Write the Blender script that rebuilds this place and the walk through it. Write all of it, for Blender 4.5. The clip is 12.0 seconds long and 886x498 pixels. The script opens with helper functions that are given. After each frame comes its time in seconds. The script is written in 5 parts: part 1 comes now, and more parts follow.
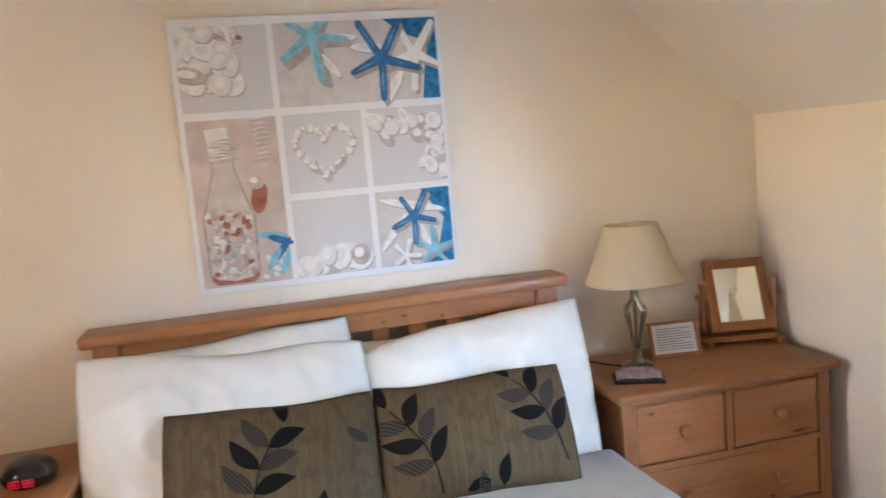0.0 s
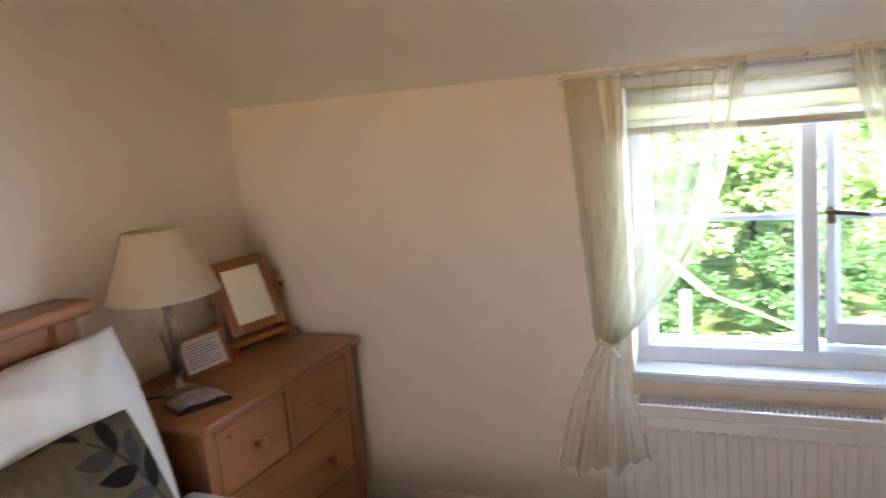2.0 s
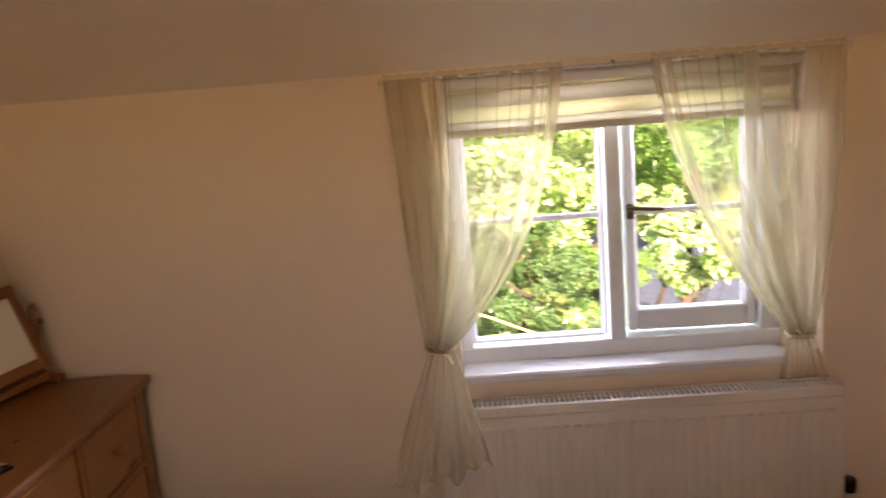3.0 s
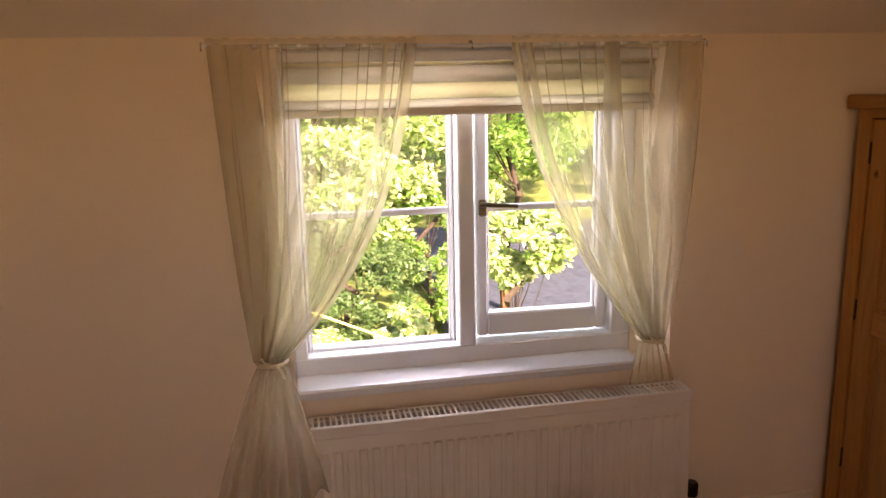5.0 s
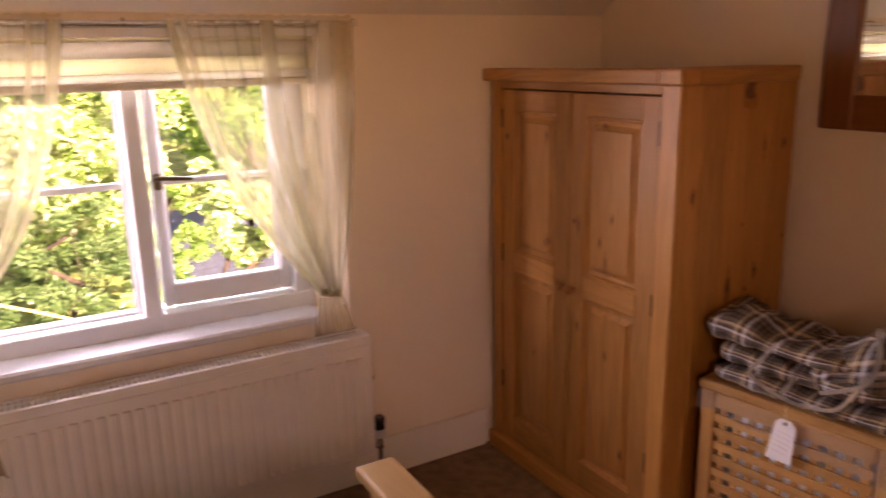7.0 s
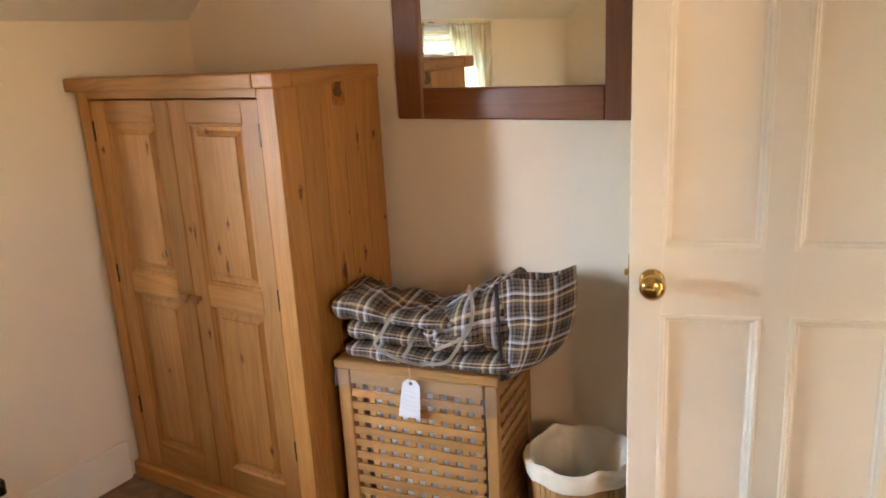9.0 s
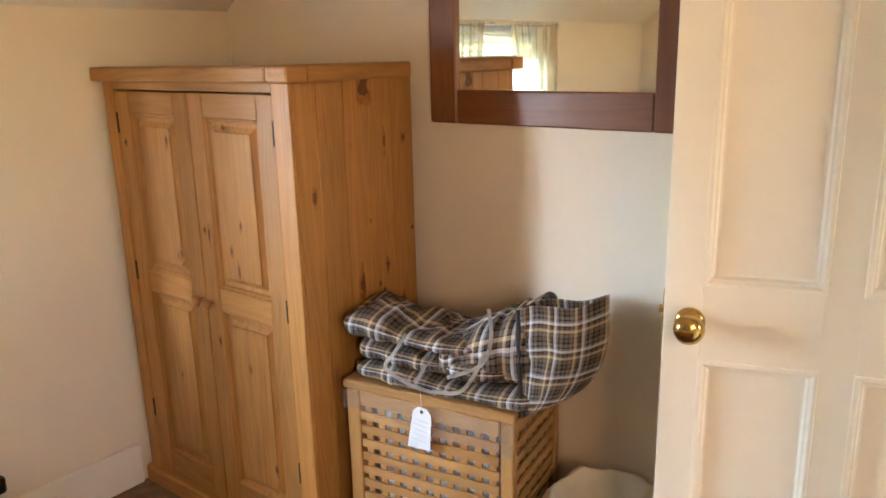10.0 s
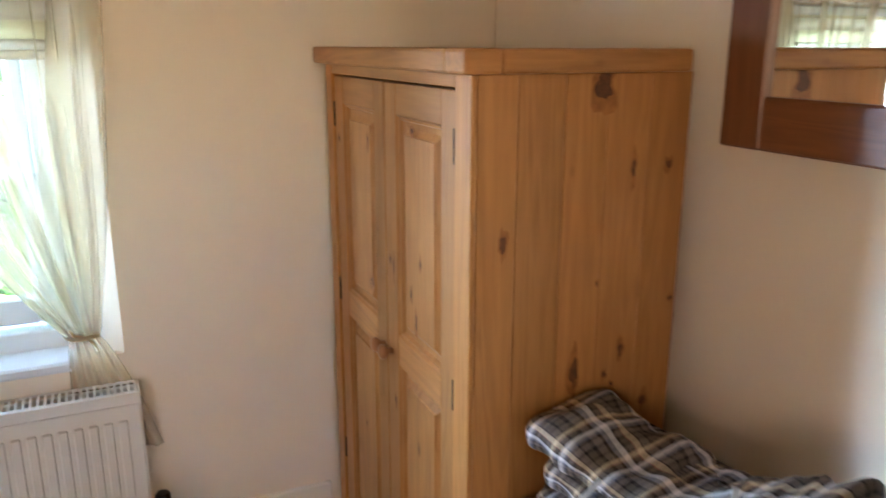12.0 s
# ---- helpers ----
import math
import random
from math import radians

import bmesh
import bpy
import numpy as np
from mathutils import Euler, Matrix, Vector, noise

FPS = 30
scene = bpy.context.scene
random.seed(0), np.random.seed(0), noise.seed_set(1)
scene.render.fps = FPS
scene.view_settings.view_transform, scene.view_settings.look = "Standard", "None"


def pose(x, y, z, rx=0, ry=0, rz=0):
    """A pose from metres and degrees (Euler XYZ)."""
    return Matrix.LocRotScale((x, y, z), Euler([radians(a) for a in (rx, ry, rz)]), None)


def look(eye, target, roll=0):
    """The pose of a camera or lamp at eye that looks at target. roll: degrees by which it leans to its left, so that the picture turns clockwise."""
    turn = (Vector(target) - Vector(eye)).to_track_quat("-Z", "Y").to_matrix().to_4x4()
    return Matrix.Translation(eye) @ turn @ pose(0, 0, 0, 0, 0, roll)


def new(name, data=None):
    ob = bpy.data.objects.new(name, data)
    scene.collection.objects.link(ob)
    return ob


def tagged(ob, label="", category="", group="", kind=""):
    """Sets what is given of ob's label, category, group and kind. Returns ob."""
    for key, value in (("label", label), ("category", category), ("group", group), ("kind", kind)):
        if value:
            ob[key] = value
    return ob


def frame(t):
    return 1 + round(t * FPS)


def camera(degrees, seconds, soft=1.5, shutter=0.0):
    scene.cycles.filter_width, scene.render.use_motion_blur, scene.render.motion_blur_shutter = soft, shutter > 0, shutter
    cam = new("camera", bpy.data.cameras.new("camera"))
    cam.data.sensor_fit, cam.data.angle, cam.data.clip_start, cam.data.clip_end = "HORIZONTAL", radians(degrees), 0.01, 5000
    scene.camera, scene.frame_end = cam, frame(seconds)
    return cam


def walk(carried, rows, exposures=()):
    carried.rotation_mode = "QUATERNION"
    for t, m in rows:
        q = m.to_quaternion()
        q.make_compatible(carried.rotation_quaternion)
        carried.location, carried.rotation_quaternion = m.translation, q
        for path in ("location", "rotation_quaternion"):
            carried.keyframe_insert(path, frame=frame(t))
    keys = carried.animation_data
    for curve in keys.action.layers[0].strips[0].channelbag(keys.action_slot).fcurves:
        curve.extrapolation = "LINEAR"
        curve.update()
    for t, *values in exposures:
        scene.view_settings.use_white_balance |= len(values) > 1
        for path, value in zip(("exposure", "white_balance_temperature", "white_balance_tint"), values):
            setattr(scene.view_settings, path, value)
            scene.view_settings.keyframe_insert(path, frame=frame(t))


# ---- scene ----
cam = camera(60.3, 12.0, shutter=0.4)
PATH = [
    (0, (0.051, 0.06, 1.512), (0.527, 1.987, 1.263), -5.0),
    (0.5, (-0.093, 0.178, 1.495), (0.714, 1.987, 1.222), -4.8),
    (1, (-0.225, 0.348, 1.509), (0.924, 1.955, 1.198), -4.8),
    (1.5, (-0.332, 0.524, 1.494), (1.184, 1.778, 1.137), -5.1),
    (2, (-0.333, 0.696, 1.48), (1.451, 1.526, 1.123), -5.4),
    (2.5, (-0.305, 0.888, 1.456), (1.617, 1.33, 1.124), -4.9),
    (3, (-0.292, 1.068, 1.452), (1.673, 1.147, 1.085), -4.6),
    (3.5, (-0.28, 1.165, 1.448), (1.664, 0.916, 1.051), -2.6),
    (5.3, (-0.024, 1.078, 1.425), (1.893, 0.688, 1.009), -1.2),
    (5.5, (-0.036, 1.058, 1.427), (1.881, 0.676, 1.003), -1.7),
    (6, (-0.098, 1.062, 1.432), (1.797, 0.611, 0.978), -2.8),
    (6.5, (-0.22, 0.974, 1.412), (1.623, 0.348, 0.949), -3.0),
    (7, (-0.279, 0.966, 1.427), (1.402, -0.002, 0.937), -1.3),
    (7.5, (-0.325, 0.994, 1.426), (1.168, -0.244, 0.937), -3.0),
    (7.7, (-0.328, 1.012, 1.446), (1.056, -0.337, 0.933), -3.3),
    (9.3, (-0.331, 0.944, 1.425), (0.685, -0.699, 0.905), -3.0),
    (9.5, (-0.334, 0.905, 1.417), (0.716, -0.717, 0.901), -2.8),
    (10, (-0.336, 0.751, 1.414), (0.849, -0.779, 0.908), -1.3),
    (10.5, (-0.308, 0.561, 1.398), (0.935, -0.914, 0.867), 0.3),
    (11, (-0.242, 0.379, 1.388), (1.13, -0.978, 0.861), 0.8),
    (11.5, (-0.185, 0.221, 1.391), (1.411, -0.86, 0.858), 1.1),
    (12, (-0.043, 0.096, 1.391), (1.713, -0.709, 0.874), 0.1),
]
walk(cam, [(t, look(eye, target, roll)) for t, eye, target, roll in PATH],
     [(0, 4.45, 5650, 10), (0.5, 4.42, 6200, 13), (1.0, 4.25, 6300, 13), (1.5, 3.85, 5700, 8), (2.0, 3.5, 6400, 19), (2.5, 3.0, 7600, 26), (3.4, 2.75, 9800, 38), (5.5, 2.52, 10300, 40), (6.5, 2.64, 10300, 43), (7.6, 3.38, 11200, 67), (9.3, 4.1, 7200, 10), (10.5, 4.2, 7500, 13), (12.0, 4.1, 6100, 10)])

# ---- world and light ----
world = bpy.data.worlds.new("sky")
scene.world = world
world.use_nodes = True
sky_node = world.node_tree.nodes.new("ShaderNodeTexSky")
sky_node.sky_type, sky_node.sun_disc = "NISHITA", False
sky_node.sun_elevation, sky_node.sun_rotation = radians(36), radians(254)
world.node_tree.links.new(sky_node.outputs[0], world.node_tree.nodes["Background"].inputs[0])
world.node_tree.nodes["Background"].inputs[1].default_value = 0.15

sun = new("sun", bpy.data.lights.new("sun", "SUN"))
sun.data.energy, sun.data.angle, sun.data.color = 5.0, radians(0.5), (1.0, 0.95, 0.86)
sun.matrix_world = look((-24, -7, 18), (0, 0, 0))

# unseen lamp standing in for open-sky daylight, let in high through the window
skylight = new("window_skylight", bpy.data.lights.new("window_skylight", "AREA"))
skylight.data.shape, skylight.data.size, skylight.data.size_y = "RECTANGLE", 8.0, 1.3
skylight.data.energy, skylight.data.color = 72.0, (0.46, 0.73, 1.0)
skylight.matrix_world = look((4.8, 0.63, 2.03), (1.9, 0.63, 2.03))

# unseen lamps added beside the window outside, to carry its light across the room
for side_name, side_y, aim, watts in (("window_fill_south", 1.43, (0.0, -0.75, 1.05), 2.5), ("window_fill_north", -0.31, (0.3, 2.49, 1.0), 3.3)):
    side_fill = new(side_name, bpy.data.lights.new(side_name, "AREA"))
    side_fill.data.shape, side_fill.data.size, side_fill.data.size_y = "RECTANGLE", 0.28, 0.5
    side_fill.data.energy, side_fill.data.color = watts, (0.62, 0.76, 1.0)
    side_fill.matrix_world = look((2.45, side_y, 1.2), aim)

# added fill lamp, in an unseen window opening in the wall behind the walker
west_fill = new("west_fill_light", bpy.data.lights.new("west_fill_light", "AREA"))
west_fill.data.shape, west_fill.data.size, west_fill.data.size_y = "RECTANGLE", 0.5, 0.55
west_fill.data.energy, west_fill.data.color = 0.85, (1.0, 0.58, 0.29)
west_fill.matrix_world = look((-1.36, 1.25, 1.45), (0.2, -0.65, 1.2))

# ---- helpers of this scene ----
FLOOR, EAST, NORTH, SOUTH, WEST = 0.05, 1.855, 2.495, -0.93, -1.30


def fresh():
    return bmesh.new()


def box(bm, x0, x1, y0, y1, z0, z1, bev=0.0, seg=1):
    """Adds a box, its edges rounded by bev."""
    t = bmesh.new()
    vs = [t.verts.new((x, y, z)) for z in (z0, z1) for y in (y0, y1) for x in (x0, x1)]
    for f in ((0, 2, 3, 1), (4, 5, 7, 6), (0, 1, 5, 4), (2, 6, 7, 3), (0, 4, 6, 2), (1, 3, 7, 5)):
        t.faces.new([vs[i] for i in f])
    if bev > 0:
        bmesh.ops.bevel(t, geom=t.edges[:], offset=bev, segments=seg, affect="EDGES", profile=0.5)
    join(bm, t)
    return bm


def join(bm, t, m=None):
    if m is not None:
        bmesh.ops.transform(t, matrix=m, verts=t.verts)
    me = bpy.data.meshes.new("tmp")
    t.to_mesh(me)
    t.free()
    bm.from_mesh(me)
    bpy.data.meshes.remove(me)
    return bm


def lathe(bm, profile, seg=24, m=None, wobble=0.0):
    """Adds a turned shape of (radius, height) pairs about z."""
    t = bmesh.new()
    rings = []
    for r, z in profile:
        ring = []
        for i in range(seg):
            a = 2 * math.pi * i / seg
            rr = r * (1 + wobble * noise.noise((math.cos(a) * 2, math.sin(a) * 2, z * 14)))
            ring.append(t.verts.new((rr * math.cos(a), rr * math.sin(a), z)))
        rings.append(ring)
    for a, b in zip(rings, rings[1:]):
        for i in range(seg):
            t.faces.new((a[i], a[(i + 1) % seg], b[(i + 1) % seg], b[i]))
    if profile[0][0] > 1e-4:
        t.faces.new(list(reversed(rings[0])))
    if profile[-1][0] > 1e-4:
        t.faces.new(rings[-1])
    bmesh.ops.remove_doubles(t, verts=t.verts, dist=1e-5)
    return join(bm, t, m)


def tube(bm, pts, r, seg=8, flat=1.0):
    """Adds a rod of radius r along the points; flat squeezes it across."""
    t = bmesh.new()
    pts = [Vector(p) for p in pts]
    rings = []
    for i, p in enumerate(pts):
        d = (pts[min(i + 1, len(pts) - 1)] - pts[max(i - 1, 0)]).normalized()
        side = d.cross(Vector((0, 0, 1)))
        if side.length < 1e-3:
            side = Vector((1, 0, 0))
        side.normalize()
        up = side.cross(d)
        rr = r[i] if isinstance(r, (list, tuple)) else r
        rings.append([t.verts.new(p + side * rr * math.cos(2 * math.pi * k / seg) + up * rr * flat * math.sin(2 * math.pi * k / seg)) for k in range(seg)])
    for a, b in zip(rings, rings[1:]):
        for k in range(seg):
            t.faces.new((a[k], a[(k + 1) % seg], b[(k + 1) % seg], b[k]))
    t.faces.new(list(reversed(rings[0])))
    t.faces.new(rings[-1])
    return join(bm, t)


def slab(bm, pts, y0, y1, axis="y"):
    """Adds a prism: the outline pts (two coordinates) drawn out from y0 to y1 along an axis."""
    t = bmesh.new()
    def place(p, v):
        return {"y": (p[0], v, p[1]), "x": (v, p[0], p[1]), "z": (p[0], p[1], v)}[axis]
    a = [t.verts.new(place(p, y0)) for p in pts]
    b = [t.verts.new(place(p, y1)) for p in pts]
    n = len(pts)
    t.faces.new(a)
    t.faces.new(list(reversed(b)))
    for i in range(n):
        t.faces.new((a[i], b[i], b[(i + 1) % n], a[(i + 1) % n]))
    bmesh.ops.recalc_face_normals(t, faces=t.faces)
    return join(bm, t)


def grid(bm, nu, nv, f, closed=False, uv=None):
    """Adds a sheet of points f(u, v), u and v from 0 to 1."""
    vs = [[bm.verts.new(f(i / nu, j / nv)) for j in range(nv + 1)] for i in range(nu + (0 if closed else 1))]
    lay = bm.loops.layers.uv.verify() if uv else None
    n = len(vs)
    for i in range(nu):
        for j in range(nv):
            q = ((i, j), (i + 1, j), (i + 1, j + 1), (i, j + 1))
            face = bm.faces.new([vs[a % n][b] for a, b in q])
            if lay:
                for loop, (a, b) in zip(face.loops, q):
                    loop[lay].uv = uv(a / nu, b / nv)
    return bm


def finish(name, bm, material, smooth):
    bmesh.ops.recalc_face_normals(bm, faces=bm.faces)
    me = bpy.data.meshes.new(name)
    bm.to_mesh(me)
    bm.free()
    me.materials.append(material)
    if smooth:
        for p in me.polygons:
            p.use_smooth = True
        if smooth != "all":
            me.set_sharp_from_angle(angle=radians(smooth if smooth is not True else 40))
    return me


def part(name, bm, material, parent, label="", smooth=False):
    ob = new(name, finish(name, bm, material, smooth))
    ob.parent = parent
    return tagged(ob, label)


def solid(name, bm, material, label="", category="", kind="", smooth=False, group="", m=None):
    ob = tagged(new(name, finish(name, bm, material, smooth)), label, category, group, kind)
    if m is not None:
        ob.matrix_world = m
    return ob


def thing(name, label, category, m=None, group="", kind=""):
    ob = tagged(new(name), label, category, group, kind)
    ob.empty_display_size = 0.1
    if m is not None:
        ob.matrix_basis = m
    return ob


# ---- materials ----
def mat(name, rough=0.5, metal=0.0, spec=0.5):
    m = bpy.data.materials.new(name)
    m.use_nodes = True
    b = m.node_tree.nodes["Principled BSDF"]
    b.inputs["Roughness"].default_value, b.inputs["Metallic"].default_value = rough, metal
    b.inputs["Specular IOR Level"].default_value = spec
    return m, m.node_tree, b


def node(nt, kind, **props):
    n = nt.nodes.new(kind)
    for k, v in props.items():
        n.inputs[k.replace("_", " ")].default_value = v
    return n


def ramp(nt, fac, stops):
    r = nt.nodes.new("ShaderNodeValToRGB")
    els = r.color_ramp.elements
    while len(els) < len(stops):
        els.new(0.5)
    for e, (p, c) in zip(els, stops):
        e.position, e.color = p, (*c, 1)
    nt.links.new(fac, r.inputs[0])
    return r.outputs[0]


def coords(nt, scale=(1, 1, 1), source="Object"):
    tc, mp = nt.nodes.new("ShaderNodeTexCoord"), nt.nodes.new("ShaderNodeMapping")
    mp.inputs["Scale"].default_value = scale
    nt.links.new(tc.outputs[source], mp.inputs[0])
    return mp.outputs[0]


def bump(nt, b, height, strength=0.2, dist=0.01):
    n = node(nt, "ShaderNodeBump", Strength=strength, Distance=dist)
    nt.links.new(height, n.inputs["Height"])
    nt.links.new(n.outputs[0], b.inputs["Normal"])


def shade(c, k):
    return tuple(min(1.0, x * k) for x in c)


def plain(name, c, rough=0.5, metal=0.0, spec=0.5, vary=0.05, scale=6.0, relief=0.0, fine=120.0):
    """A surface of one colour with soft patches and a fine grain."""
    m, nt, b = mat(name, rough, metal, spec)
    v = coords(nt)
    n1 = node(nt, "ShaderNodeTexNoise", Scale=scale, Detail=4.0)
    nt.links.new(v, n1.inputs["Vector"])
    nt.links.new(ramp(nt, n1.outputs[0], [(0.3, shade(c, 1 - vary)), (0.7, shade(c, 1 + vary))]), b.inputs["Base Color"])
    if relief:
        n2 = node(nt, "ShaderNodeTexNoise", Scale=fine, Detail=3.0)
        nt.links.new(v, n2.inputs["Vector"])
        bump(nt, b, n2.outputs[0], relief, 0.004)
    return m


def wood(name, light, dark, axis="z", rough=0.45, knots=0.5, grain=1.0):
    """Lacquered pine: long grain along one axis, and scattered dark knots."""
    m, nt, b = mat(name, rough, 0.0, 0.4)
    k = "xyz".index(axis)
    s = [9.0 * grain] * 3
    s[k] = 0.7 * grain
    v = coords(nt, s)
    info = nt.nodes.new("ShaderNodeObjectInfo")
    add = nt.nodes.new("ShaderNodeVectorMath")
    scl = nt.nodes.new("ShaderNodeVectorMath")
    scl.operation = "SCALE"
    scl.inputs[0].default_value = (7.3, 5.1, 9.7)
    nt.links.new(info.outputs["Random"], scl.inputs["Scale"])
    nt.links.new(v, add.inputs[0])
    nt.links.new(scl.outputs[0], add.inputs[1])
    n1 = node(nt, "ShaderNodeTexNoise", Scale=1.0, Detail=3.0, Distortion=0.6)
    nt.links.new(add.outputs[0], n1.inputs["Vector"])
    n2 = node(nt, "ShaderNodeTexNoise", Scale=9.0, Detail=4.0)
    nt.links.new(add.outputs[0], n2.inputs["Vector"])
    mul = nt.nodes.new("ShaderNodeMath")
    mul.operation = "MULTIPLY"
    mul.inputs[1].default_value = 7.0
    nt.links.new(n1.outputs[0], mul.inputs[0])
    sn = nt.nodes.new("ShaderNodeMath")
    sn.operation = "PINGPONG"
    sn.inputs[1].default_value = 1.0
    nt.links.new(mul.outputs[0], sn.inputs[0])
    mixf = nt.nodes.new("ShaderNodeMath")
    mixf.operation = "MULTIPLY_ADD"
    mixf.inputs[1].default_value = 0.45
    nt.links.new(sn.outputs[0], mixf.inputs[0])
    half = nt.nodes.new("ShaderNodeMath")
    half.operation = "MULTIPLY"
    half.inputs[1].default_value = 0.55
    nt.links.new(n2.outputs[0], half.inputs[0])
    nt.links.new(half.outputs[0], mixf.inputs[2])
    mid = tuple((a + c) / 2 for a, c in zip(light, dark))
    col = ramp(nt, mixf.outputs[0], [(0.15, shade(light, 1.10)), (0.46, tuple(0.45 * a + 0.55 * c for a, c in zip(light, mid))), (0.62, light), (0.90, tuple(0.7 * a + 0.3 * c for a, c in zip(mid, dark)))])
    ks = [5.5] * 3
    ks[k] = 2.6
    vk = coords(nt, ks)
    add2 = nt.nodes.new("ShaderNodeVectorMath")
    nt.links.new(vk, add2.inputs[0])
    nt.links.new(scl.outputs[0], add2.inputs[1])
    vo = node(nt, "ShaderNodeTexVoronoi", Scale=1.0, Randomness=1.0)
    nt.links.new(add2.outputs[0], vo.inputs["Vector"])
    kf = ramp(nt, vo.outputs["Distance"], [(0.02 * knots * 2, (0.8, 0.8, 0.8)), (0.10 * knots * 2, (0, 0, 0))])
    mx = nt.nodes.new("ShaderNodeMix")
    mx.data_type = "RGBA"
    nt.links.new(kf, mx.inputs[0])
    nt.links.new(col, mx.inputs[6])
    mx.inputs[7].default_value = (*shade(dark, 0.5), 1)
    hsv = nt.nodes.new("ShaderNodeHueSaturation")
    tone = nt.nodes.new("ShaderNodeMapRange")
    tone.inputs["To Min"].default_value, tone.inputs["To Max"].default_value = 0.84, 1.12
    nt.links.new(info.outputs["Random"], tone.inputs["Value"])
    nt.links.new(tone.outputs[0], hsv.inputs["Value"])
    nt.links.new(mx.outputs[2], hsv.inputs["Color"])
    nt.links.new(hsv.outputs[0], b.inputs["Base Color"])
    bump(nt, b, n2.outputs[0], 0.08, 0.002)
    return m


def cloth(name, c, rough=0.9, weave=900.0, relief=0.15, vary=0.04, sheen=0.2):
    m, nt, b = mat(name, rough, 0.0, 0.2)
    b.inputs["Sheen Weight"].default_value = sheen
    v = coords(nt)
    n1 = node(nt, "ShaderNodeTexNoise", Scale=9.0, Detail=5.0)
    nt.links.new(v, n1.inputs["Vector"])
    nt.links.new(ramp(nt, n1.outputs[0], [(0.3, shade(c, 1 - vary)), (0.7, shade(c, 1 + vary))]), b.inputs["Base Color"])
    n2 = node(nt, "ShaderNodeTexNoise", Scale=weave, Detail=2.0)
    nt.links.new(v, n2.inputs["Vector"])
    bump(nt, b, n2.outputs[0], relief, 0.002)
    return m


WALL = plain("wall_paint", (0.83, 0.73, 0.595), 0.85, 0, 0.25, 0.02, 1.6, 0.12, 45)
CEIL = plain("ceiling_paint", (0.80, 0.745, 0.66), 0.9, 0, 0.2, 0.02, 1.5, 0.12, 45)
GLOSS = plain("white_gloss_paint", (0.87, 0.82, 0.73), 0.3, 0, 0.5, 0.02, 5, 0.08, 40)
UPVC = plain("white_window_paint", (0.71, 0.735, 0.77), 0.35, 0, 0.5, 0.02, 5)
ENAMEL = plain("radiator_enamel", (0.80, 0.77, 0.71), 0.3, 0, 0.5, 0.015, 4)
CARPET = plain("carpet_pile", (0.27, 0.175, 0.11), 1.0, 0, 0.1, 0.22, 24, 1.0, 260)
P_L, P_D = (0.46, 0.208, 0.058), (0.20, 0.066, 0.016)
PINE_X, PINE_Y, PINE_Z = (wood("waxed_pine_" + a, P_L, P_D, a, 0.45, 0.28) for a in "xyz")
A_L, A_D = (0.34, 0.142, 0.05), (0.20, 0.07, 0.022)
OLD_X, OLD_Y, OLD_Z = (wood("antique_pine_" + a, A_L, A_D, a, 0.38) for a in "xyz")
DK_L, DK_D = (0.20, 0.07, 0.025), (0.08, 0.025, 0.01)
DARK_X, DARK_Z = (wood("stained_pine_" + a, DK_L, DK_D, a, 0.35) for a in "xz")
BIRCH_X, BIRCH_Y, BIRCH_Z = (wood("pale_hardwood_" + a, (0.47, 0.255, 0.10), (0.33, 0.165, 0.058), a, 0.45, 0.05) for a in "xyz")
LINEN = cloth("white_linen", (0.72, 0.68, 0.60))
BRASS = plain("polished_brass", (0.62, 0.43, 0.16), 0.18, 1.0, 0.5, 0.15, 20)
STEEL = plain("brushed_metal", (0.27, 0.235, 0.19), 0.3, 1.0, 0.5, 0.1, 30)
BLACK = plain("black_plastic", (0.012, 0.012, 0.013), 0.2, 0, 0.5, 0.1, 30)
MIRROR, _nt, _b = mat("mirror_glass", 0.02, 1.0)
_b.inputs["Base Color"].default_value = (0.86, 0.88, 0.86, 1)
GLASS, _nt, _b = mat("window_glass", 0.0)
_b.inputs["Transmission Weight"].default_value, _b.inputs["IOR"].default_value = 1.0, 1.02

# ---- the room ----
solid("floor", box(fresh(), -2.6, 2.05, -1.1, 2.65, FLOOR - 0.2, FLOOR), CARPET, "short-pile brown carpet floor", "floor", "structure")

SLOPE = 0.81                                    # rise of the roof slope
TOP = 2.30
X_FLAT = EAST - (TOP - 1.552) / SLOPE
gable = [(-2.6, FLOOR - 0.2), (EAST + 0.3, FLOOR - 0.2), (EAST + 0.3, 1.552 - 0.3 * SLOPE + 0.02), (EAST, 1.56), (X_FLAT, TOP + 0.008), (-2.6, TOP + 0.008)]
solid("wall_north", slab(fresh(), gable, NORTH, NORTH + 0.15), WALL, "cream painted gable wall behind the bed", "wall", "structure")
solid("wall_south", slab(fresh(), gable, SOUTH - 0.15, SOUTH), WALL, "cream painted wall with the mirror", "wall", "structure")
WIN_Y0, WIN_Y1, WIN_Z0, WIN_Z1 = 0.165, 1.125, 0.665, 1.525
SPLAY = 0.08                                     # the reveal widens to here at the room face
c = [(EAST + 0.012, 1.552 - 0.012 * SLOPE), (X_FLAT, TOP), (-2.6, TOP), (-2.6, TOP + 0.15), (X_FLAT + 0.06, TOP + 0.15), (EAST + 0.012, 1.552 + 0.2)]
solid("ceiling", slab(fresh(), c, SOUTH - 0.15, NORTH + 0.15), CEIL, "off-white ceiling sloping down to low eaves", "ceiling", "structure")

